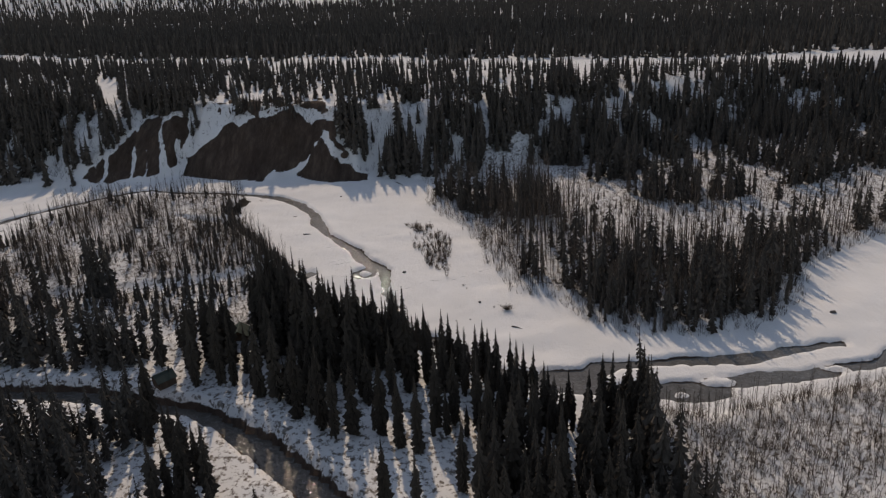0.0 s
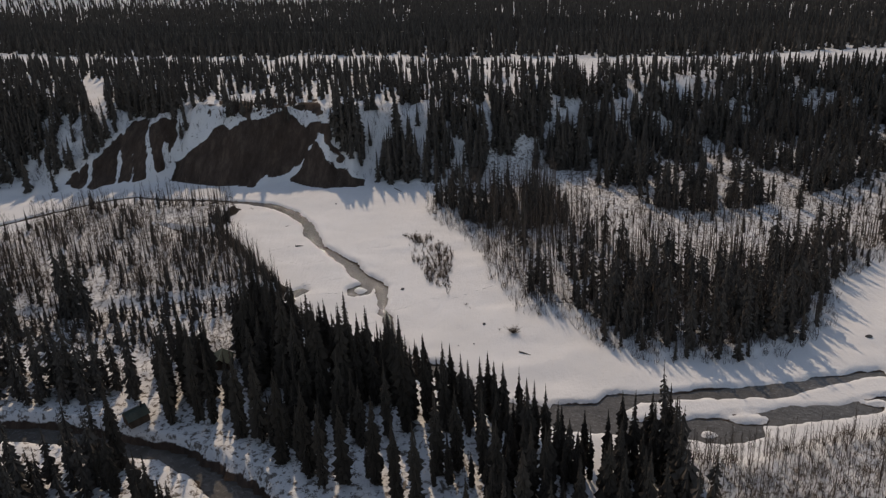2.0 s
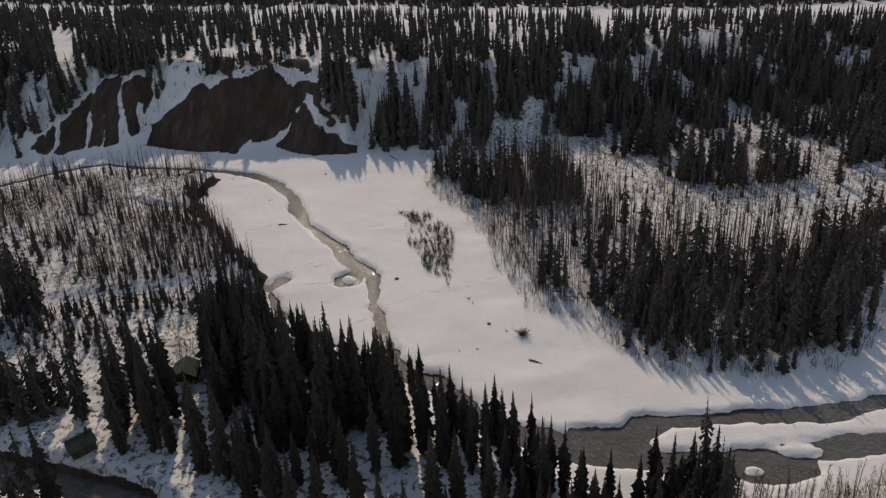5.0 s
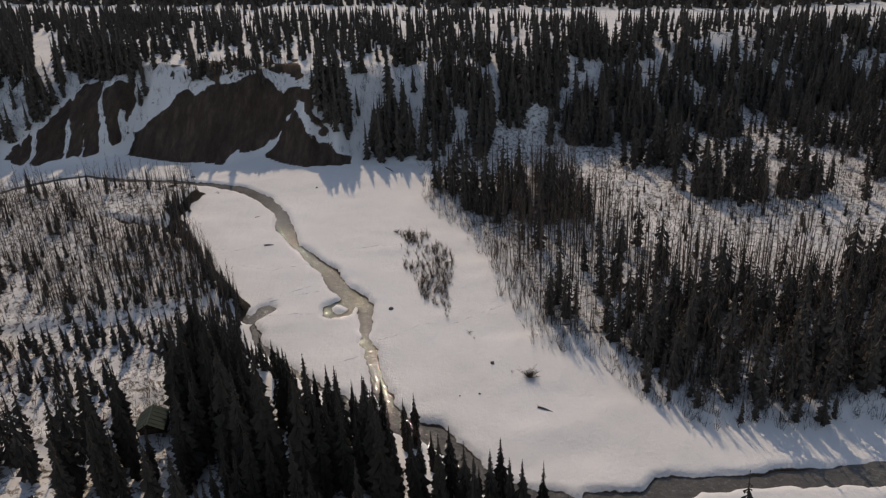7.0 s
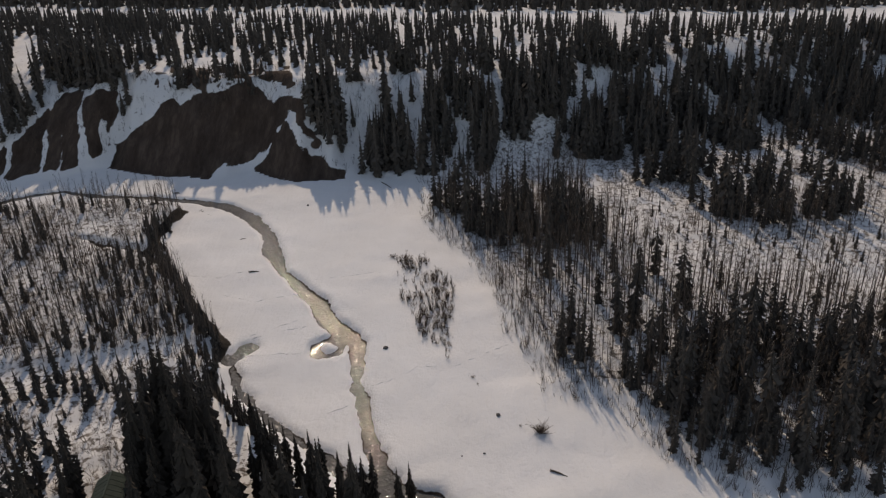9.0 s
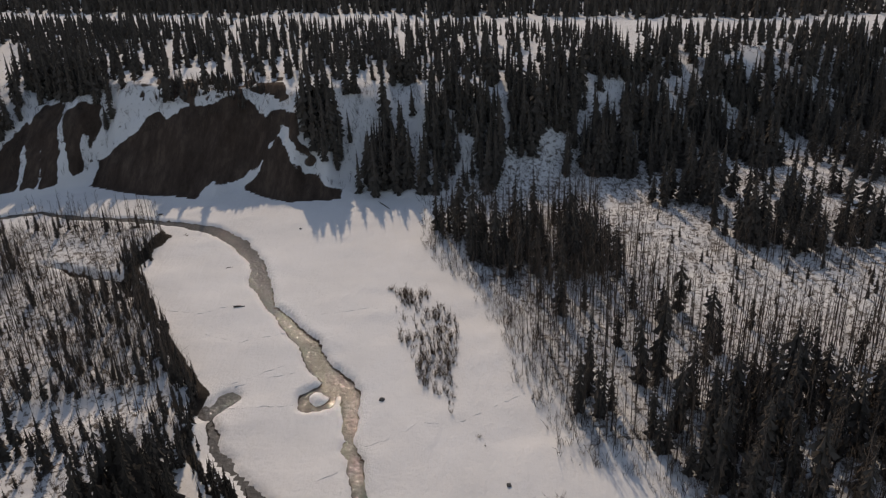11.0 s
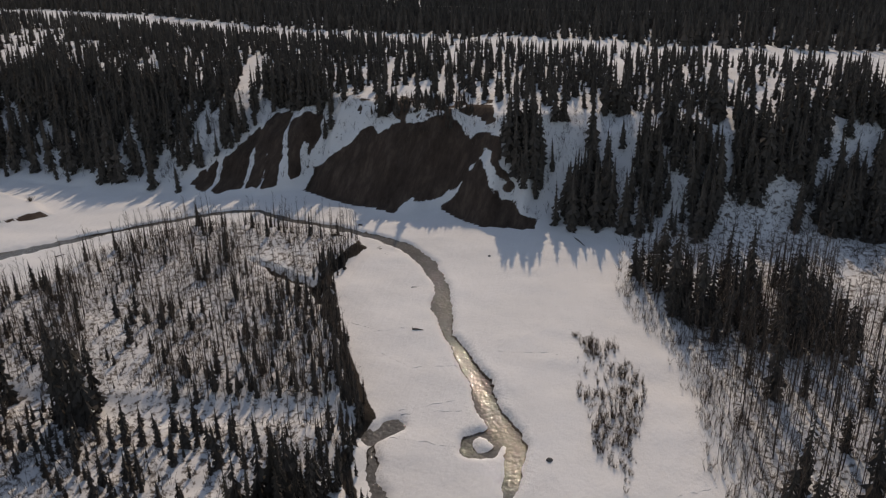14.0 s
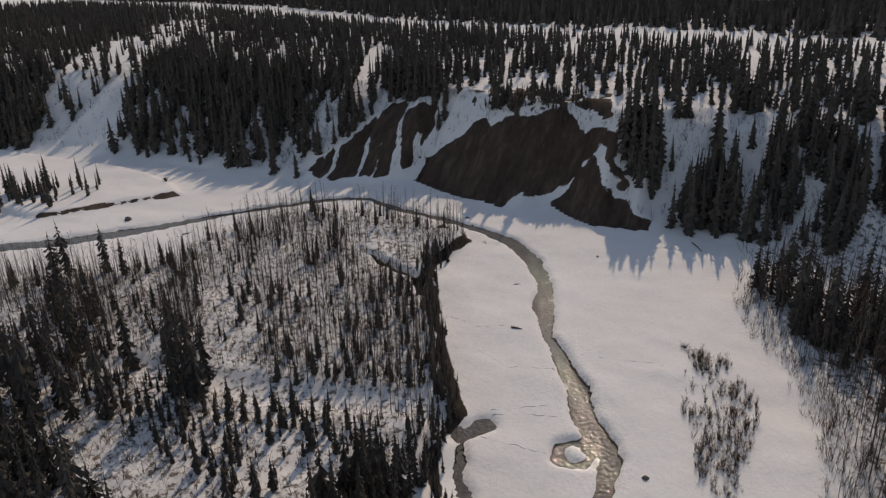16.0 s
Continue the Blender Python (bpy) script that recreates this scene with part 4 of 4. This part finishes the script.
west = thin(scatter(rng, 700, -235, -160, 118, 152, lambda x, y: (y - 128 < 0.9 * (x + 168) + 14) * (y - 124 > 0.4 * (x + 168)) * np.where(x < -163, 0.8, 0.1)), 2.6)
joined("slope_spruce_woods", SLIM_CROWNS, np.concatenate([slope_rows, sized(rng, west, 3, 8), sized(rng, np.stack([rng.normal(-174, 5, 22), rng.normal(127.5, 3.5, 22)], -1), 4.5, 8.5, 1.3), small_rows]), NEEDLES_FAR, "dark spruce woods on the snowy valley side, bench and terrace", "woods")


def far_keep(px, py):
    d = np.hypot(px, py)
    return (py > road_y(px) + 9) * np.where(d < 800, np.where((value_noise(px, py, 30, 2) > -0.7) & (value_noise(px, py * 0.6, 6, 4) > -0.55), 1.0, 0.3), np.where(value_noise(px, py, 90, 2) > -0.25, 0.6, 0.1))


far_pts = np.concatenate([thin(scatter(rng, 34000, -760, 330, 300, 450, far_keep), 2.2), thin(scatter(rng, 32000, -900, 560, 440, 860, far_keep), 3.0), scatter(rng, 8500, -1300, 900, 800, 1500, far_keep)])
joined("far_spruce_woods", FAR_CROWNS, np.concatenate([behind, sized(rng, far_pts, 5, 10.5, 1.25)]), NEEDLES_FAR, "dense dark spruce forest on both sides of the snowy clearing", "woods")

# willow scrub
ISLE = ((-18.8, 137.2), (-12.9, 138.5), (-6.6, 129.8), (-5.6, 118.1), (-5.7, 106.5), (-11, 113.4), (-15.2, 122.4))
isle = scatter(rng, 2600, -20, -4, 105, 139, lambda x, y: inside(x, y, ISLE, 1.6) * np.where(value_noise(x, y, 3.4, 2) + 0.6 * value_noise(x, y, 1.3, 4) > np.where(x + 0.28 * (y - 120) > -9.5, -0.45, 0.05), 0.95, 0.12))
scrub = np.concatenate([
    scatter(rng, 1500, 15, 130, 135, 180, lambda x, y: inside(x, y, CLEARING, 4) * 0.6),
    scatter(rng, 2600, -120, -36, 80, 158, lambda x, y: inside(x, y, TERRACE, 1.0) * dry(x, y) * 0.7),
    scatter(rng, 3000, -330, 160, 150, 262, lambda x, y: (slope_rise(x, y)[0] > 0.03) * (slope_rise(x, y)[0] < 1) * (1 - smooth(x, -100, -94) * (1 - smooth(x, -40, -36)) * (slope_rise(x, y)[0] < 0.82)) * 0.8),
    scatter(rng, 2000, 17, 110, 38, 82, lambda x, y: inside(x, y, LOW_RIGHT, 1.0) * dry(x, y) * 0.7)])
brush = np.concatenate([
    scatter(rng, 5000, 22, 125, 140, 224, lambda x, y: (y < along(x, TOE_X, TOE_Y) + 4) * (0.35 + 0.65 * grove(x, y, 0.0, 5))),
    scatter(rng, 3500, -130, -36, 98, 160, lambda x, y: inside(x, y, TERRACE, 1.0) * dry(x, y) * (1 - 0.7 * inside(x, y, OPEN_TERRACE, 2)) * (0.5 + 0.5 * grove(x, y, 0.0, 5))),
    scatter(rng, 6000, 20, 110, 36, 84, lambda x, y: inside(x, y, LOW_RIGHT, 1.0) * dry(x, y) * grove(x, y, -0.1, 3)),
    scatter(rng, 3500, -125, -36, 72, 120, lambda x, y: inside(x, y, TERRACE, 1.0) * dry(x, y) * (0.15 + 0.85 * grove(x, y, -0.05, 4))),
    scatter(rng, 14000, -16, 110, 84, 160, lambda x, y: (polygon_sd(x, y, RIGHT_FLAT) + 1.2 * value_noise(x, y, 3, 1) < 0.6) * (polygon_sd(x, y, RIGHT_FLAT) > -8)),
    scatter(rng, 5500, -150, -36, 74, 160, lambda x, y: inside(x, y, TERRACE, 1.0) * dry(x, y) * (0.25 + 0.75 * grove(x, y, -0.1, 6))),
    scatter(rng, 8000, -20, 120, 86, 190, lambda x, y: inside(x, y, RIGHT_FLAT, 0.6) * (1 - 0.88 * inside(x, y, CLEARING, 3))),
    scatter(rng, 9000, 17, 110, 36, 84, lambda x, y: inside(x, y, LOW_RIGHT, 1.0) * dry(x, y) * (0.35 + 0.65 * grove(x, y, -0.2, 7))),
    scatter(rng, 900, -90, -48, 190, 208, lambda x, y: (slope_rise(x, y)[0] > 0.74) * grove(x, y, -0.1, 4)),
    scatter(rng, 4200, -190, -30, 168, 206, lambda x, y: (slope_rise(x, y)[0] > np.where(x < -93, 0.12, 0.5)) * (slope_rise(x, y)[0] < 1) * grove(x, y, -0.1, 5)),
    scatter(rng, 11000, -42, 130, 172, 262, lambda x, y: (slope_rise(x, y)[0] > 0.05) * (slope_rise(x, y)[0] < 1) * (0.35 + 0.65 * grove(x, y, 0.0, 6))),
    scatter(rng, 7000, -300, -100, 145, 262, lambda x, y: (slope_rise(x, y)[0] > 0.06) * (slope_rise(x, y)[0] < 1) * (0.25 + 0.75 * grove(x, y, 0.1, 6)))])
joined("undergrowth", BRUSH, sized(rng, brush, 0.8, 2.6, 1.1), TWIG, "tangled leafless brown undergrowth in snow", "undergrowth")
joined("willow_scrub", SHRUBS, np.concatenate([sized(rng, isle, 0.4, 1.8, 0.9), sized(rng, scrub, 0.4, 1.6, 0.85)]), TWIG, "low leafless brown willow scrub poking through snow", "scrub")


# ---- single things on the snow ----
def boulder(x, y, r, seed, label):
    rg = random.Random(seed)
    bm = bmesh.new()
    bmesh.ops.create_icosphere(bm, subdivisions=3, radius=r)
    sx, sy, sz = rg.uniform(0.9, 1.3), rg.uniform(0.8, 1.1), rg.uniform(0.6, 0.85)
    for v in bm.verts:
        k = 1 + 0.28 * noise.noise(v.co / r * 1.3 + Vector((seed, 0, 0))) + 0.1 * noise.noise(v.co / r * 3.5 + Vector((0, seed, 0)))
        v.co = Vector((v.co.x * sx, v.co.y * sy, v.co.z * sz)) * k
    me = bpy.data.meshes.new("boulder")
    bm.to_mesh(me)
    bm.free()
    me.materials.append(ROCK)
    ob = new("boulder", me)
    ob.location = (x, y, float(height(x, y)) + r * 0.25)
    return tagged(ob, label, "boulder")


def driftwood(x, y, length, turn, r, label, roots=True):
    """A stranded trunk, slightly bent, with broken limbs and a root end."""
    rg = random.Random(int(x * 10))
    ob = new("driftwood_log")
    s = Soup()
    pts, rad = [], []
    for i in range(7):
        t = i / 6
        pts.append((t * length - length / 2, 0.12 * math.sin(2.2 * t) * length * 0.3, 0.05 * math.sin(5 * t)))
        rad.append(r * (1 - 0.55 * t))
    n = len(s.v)
    for (px, py, pz), q in zip(pts, rad):
        for k in range(7):
            a = 6.283 * k / 7
            s.v.append((px, py + q * math.cos(a), pz + q * math.sin(a)))
    for i in range(6):
        for k in range(7):
            a, b = n + i * 7 + k, n + i * 7 + (k + 1) % 7
            s.f.append((a, b, b + 7, a + 7))
    s.f.append(tuple(n + k for k in range(7)))
    s.f.append(tuple(n + 42 + k for k in range(6, -1, -1)))
    part("trunk", s.mesh("driftwood_trunk", LOG, True), ob)
    for i in range(3):
        b = Soup()
        p = Vector(pts[2 + i])
        b.blade(tuple(p), tuple(p + Vector((rg.uniform(0.1, 0.4), rg.uniform(-0.5, 0.5), rg.uniform(0.2, 0.6))) * length * 0.22), r * 0.35)
        part("limb", b.mesh("limb", LOG), ob)
    if roots:
        q = Soup()
        for i in range(7):
            a = 6.283 * i / 7
            q.blade(pts[0], (pts[0][0] - rg.uniform(0.1, 0.3), pts[0][1] + math.cos(a) * r * 2.6, pts[0][2] + math.sin(a) * r * 2.6), r * 0.3)
        part("root_plate", q.mesh("root_plate", LOG), ob)
    ob.location, ob.rotation_euler = (x, y, float(height(x, y)) + r * 0.5), (0, 0, radians(turn))
    return tagged(ob, label, "log")


def willow(x, y, size, stems, seed, label):
    s = shrub(random.Random(seed), stems, 0.75)
    ob = new("willow_bush", s.mesh("willow_bush", TWIG))
    ob.location, ob.scale = (x, y, float(height(x, y))), (size * 1.4, size * 1.3, size * 0.52)
    return tagged(ob, label, "bush")


boulder(0.6, 97.4, 0.27, 3, "dark round boulder lying alone on smooth river snow")
boulder(-15.3, 110.6, 0.3, 5, "dark angular boulder on snow beside the open stream")
boulder(-0.9, 91.1, 0.14, 7, "small dark stone half buried in snow")
boulder(-3.4, 90.6, 0.1, 9, "small dark stone half buried in snow")
boulder(-138.5, 131.6, 0.7, 11, "dark boulder on the snowy bank of the stream")
boulder(-39.6, 160.2, 0.22, 13, "small dark stone on snow below the bluff")
boulder(62.5, 95.5, 0.4, 15, "dark boulder on smooth river snow")
driftwood(7.3, 88.7, 1.9, -24, 0.13, "weathered grey-brown driftwood log lying on river snow")
driftwood(-119.7, 133.0, 2.2, 60, 0.12, "broken grey driftwood log beside the stream")
driftwood(-41.2, 131.2, 1.6, 10, 0.16, "dark driftwood log at the edge of the stream")
driftwood(-47.8, 144.2, 1.2, 30, 0.07, "thin grey driftwood branch on river snow", False)
driftwood(-76, 92.5, 5.5, 62, 0.15, "fallen bare trunk leaning over snowy terrace ground")
driftwood(-79.5, 95.5, 4.5, 35, 0.13, "fallen bare trunk leaning over snowy terrace ground")
driftwood(-25.2, 172.3, 4.0, -50, 0.16, "dark fallen trunk at the foot of the wooded slope")
driftwood(68, 121, 4.0, 20, 0.2, "dark fallen trunk at the snowy forest edge")
willow(5.6, 94.8, 2.1, 90, 3, "spreading leafless brown willow bush alone on river snow")
willow(3.2, 95.6, 0.7, 14, 4, "small leafless willow sprig in river snow")
willow(-2.9, 104.6, 0.9, 18, 5, "low leafless willow bush in river snow")
willow(-2.1, 103.2, 0.6, 10, 6, "low leafless willow bush in river snow")
willow(-18.4, 137.8, 1.6, 30, 7, "upright leafless willow bush on river snow")
willow(-16.6, 136.0, 1.1, 20, 8, "upright leafless willow bush on river snow")
willow(-152.4, 152.0, 2.4, 40, 9, "wide leafless willow bush on the snowy flat")
willow(-121, 141, 1.3, 20, 10, "leafless willow bush on the snowy stream bank")
willow(-119, 142.5, 1.0, 16, 11, "leafless willow bush on the snowy stream bank")


def snow_track(points, label):
    """A trodden line in the snow: a low uneven ridge thrown up beside it."""
    s = Soup()
    rg = random.Random(len(points))
    line = []
    for (ax, ay), (bx, by) in zip(points, points[1:]):
        n = max(2, int(math.hypot(bx - ax, by - ay) / 0.5))
        line += [(ax + (bx - ax) * i / n + rg.uniform(-0.14, 0.14), ay + (by - ay) * i / n + rg.uniform(-0.14, 0.14)) for i in range(n)]
    pts = np.array(line)
    z = height(pts[:, 0], pts[:, 1])
    rows = []
    for i, (x, y) in enumerate(line):
        j, k = max(0, i - 1), min(len(line) - 1, i + 1)
        d = Vector((line[k][0] - line[j][0], line[k][1] - line[j][1])).normalized()
        w, h = rg.uniform(0.08, 0.13), rg.uniform(-0.02, 0.06)
        rows.append([(x - d.y * w, y + d.x * w, z[i] - 0.06), (x, y, z[i] + h), (x + d.y * w, y - d.x * w, z[i] - 0.06)])
    for r0, r1 in zip(rows, rows[1:]):
        for c in range(2):
            s.tri(r0[c], r0[c + 1], r1[c + 1], r1[c])
    return tagged(new("snow_track", s.mesh("snow_track", GROUND, True)), label, "track", kind="structure")


for line in (((-15.9, 102.6), (-13.6, 103.6), (-9.9, 106.6), (-6.4, 106.4), (-5.3, 106.9), (-2, 109.2), (3.1, 113.1)), ((-34.2, 107.8), (-29.5, 108.4), (-25.8, 108.9)),
             ((-21.8, 95.6), (-19.8, 97.4), (-17.7, 98.6)), ((-35.6, 112.9), (-32.6, 115), (-28.6, 117.8)), ((-35, 112.3), (-32, 113.9), (-27.4, 115.6)),
             ((-52.3, 129.9), (-46.5, 129.2), (-41.4, 132.4)), ((-30.2, 129.4), (-25.6, 130.4), (-21.3, 131.9), (-17.5, 131.7)), ((-44, 124), (-38, 122), (-31, 125))):
    snow_track(line, "narrow trodden animal track across smooth river snow")


# ---- the two cabins in the spruce stand ----
def block(name, size, at, mat, parent, turn=None, label=""):
    """A board or panel with slightly eased edges."""
    bm = bmesh.new()
    bmesh.ops.create_cube(bm, size=1)
    for v in bm.verts:
        v.co = Vector((v.co.x * size[0], v.co.y * size[1], v.co.z * size[2]))
    bmesh.ops.bevel(bm, geom=bm.edges[:], offset=min(size) * 0.12, segments=1, affect="EDGES")
    me = bpy.data.meshes.new(name)
    bm.to_mesh(me)
    bm.free()
    me.materials.append(mat)
    ob = part(name, me, parent, label)
    ob.location = at
    if turn:
        ob.rotation_euler = turn
    return ob


def gable(name, w, h0, h1, thick, at, mat, parent):
    """A gable wall in the local xz plane."""
    s = Soup()
    shape = [(-w / 2, 0), (w / 2, 0), (w / 2, h0), (0, h1), (-w / 2, h0)]
    for yy in (-thick / 2, thick / 2):
        s.v.extend([(x, yy, z) for x, z in shape])
    s.f.extend([(0, 1, 2, 3, 4), (9, 8, 7, 6, 5)])
    for k in range(5):
        a, b = k, (k + 1) % 5
        s.f.append((b, a, a + 5, b + 5))
    ob = part(name, s.mesh(name, mat), parent)
    ob.location = at
    return ob


def cabin(x, y, turn, w, d, wall_h, ridge_h, porch, pipe, label):
    ob = new("cabin")
    ob.empty_display_size = 0.5
    for yy in (-d / 2, d / 2):
        gable("gable_wall", w, wall_h, ridge_h - 0.06, 0.1, (0, yy, 0), BOARDS, ob)
    for xx in (-w / 2 + 0.05, w / 2 - 0.05):
        for i in range(5):
            block("wall_board", (0.09, d - 0.1, wall_h / 5 - 0.012), (xx, 0, wall_h * (i + 0.5) / 5), BOARDS, ob)
    over, front = 0.22, porch + 0.2
    slope = math.atan2(ridge_h - wall_h, w / 2)
    run = (w / 2 + over) / math.cos(slope)
    for side in (-1, 1):
        roof = block("roof_panel", (run, d + 0.3 + front, 0.07), (side * math.cos(slope) * run / 2, -(front - 0.15) / 2, ridge_h - math.sin(slope) * run / 2 + 0.02), ROOF_GREEN, ob, (0, side * slope, 0), "dull green painted metal roofing")
        for i in range(5):
            block("roof_rib", (run - 0.04, 0.03, 0.03), (0, (i - 2) * (d + front) / 5, 0.045), ROOF_GREEN, roof)
    block("ridge_cap", (0.16, d + 0.32 + front, 0.05), (0, -(front - 0.15) / 2, ridge_h + 0.07), ROOF_GREEN, ob)
    block("door", (0.55, 0.05, wall_h * 0.86), (-0.2, -d / 2 - 0.06, wall_h * 0.44), BOARDS, ob)
    win = block("window", (0.4, 0.05, 0.4), (w * 0.28, -d / 2 - 0.06, wall_h * 0.6), BOARDS, ob)
    block("pane", (0.3, 0.03, 0.3), (0, -0.02, 0), PANE, win)
    if porch:
        for xx in (-w / 2 + 0.06, w / 2 - 0.06):
            block("post", (0.09, 0.09, wall_h), (xx, -d / 2 - porch, wall_h / 2), BOARDS, ob)
            block("brace", (0.06, 0.06, 0.6), (xx * 0.82, -d / 2 - porch, wall_h - 0.2), BOARDS, ob, (0, -0.7 if xx < 0 else 0.7, 0))
        block("beam", (w, 0.1, 0.12), (0, -d / 2 - porch, wall_h - 0.04), BOARDS, ob)
    if pipe:
        s = Soup()
        s.tube([(0, 0, 0), (0, 0, 0.75)], [0.09, 0.09], 10)
        s.tube([(0, 0, 0.75), (0, 0, 0.80)], [0.16, 0.15], 10)
        s.tube([(0, 0, 0.80), (0, 0, 0.92)], [0.15, 0.01], 10)
        p = part("stovepipe", s.mesh("stovepipe", STOVE, True), ob, "sooty black stovepipe with a cap")
        p.location = (0.25, d * 0.32, ridge_h - 0.12)
        q = part("vent_pipe", s.mesh("vent_pipe", STOVE, True), ob, "short black vent pipe")
        q.location, q.scale = (-0.1, d * 0.42, ridge_h - 0.05), (0.8, 0.8, 0.7)
    ob.location, ob.rotation_euler = (x, y, float(height(x, y)) - 0.1), (0, 0, radians(turn))
    return tagged(ob, label, "cabin")


cabin(-45.3, 66.9, -38, 2.3, 2.5, 1.35, 2.1, 0.0, True, "small weathered board cabin with green roof and stovepipe by the creek")
cabin(-39.0, 81.2, 14, 2.9, 2.2, 1.5, 2.4, 0.9, False, "small board cabin with green metal roof and open porch among spruces")


# ---- power line along the far side of the clearing ----
def utility_pole(x, y, h):
    ob = new("utility_pole")
    z = float(height(x, y)) - 0.3
    s = Soup()
    s.tube([(0, 0, 0), (0, 0, h)], [0.16, 0.10], 8)
    part("pole", s.mesh("pole", BARK, True), ob)
    block("crossarm", (2.2, 0.12, 0.14), (0, 0, h - 0.5), BARK, ob)
    for dx in (-1, 0, 1):
        q = Soup()
        q.tube([(0, 0, 0), (0, 0, 0.08), (0, 0, 0.2)], [0.03, 0.07, 0.04], 7)
        part("insulator", q.mesh("insulator", STOVE, True), ob).location = (dx, 0, h - 0.43)
    ob.location = (x, y, z)
    tagged(ob, "tall weathered timber utility pole at the forest edge", "utility pole", "poles of the power line")
    return Vector((x, y, z + h - 0.25))


tops = [utility_pole(x, float(road_y(np.array(float(x)))) + 12, 12.5) for x in (-330, -225, -112, 0, 112)]
for dx in (-1, 1):
    s = Soup()
    for a, b in zip(tops, tops[1:]):
        pts = [a.lerp(b, t / 16) + Vector((dx, 0, -16 * 0.9 * (t / 16) * (1 - t / 16) / 4)) for t in range(17)]
        s.tube([tuple(p) for p in pts], [0.035] * 17, 4)
    tagged(new("power_cable", s.mesh("power_cable", WIRE)), "thin grey power cable sagging between poles along the clearing", "cable", "cables of the power line")


# the whole plan, brought to metres
for ob in list(scene.objects):
    if ob.parent is None and ob.type in ("MESH", "EMPTY", "CURVE"):
        ob.location = ob.location * UNIT
        ob.scale = ob.scale * UNIT
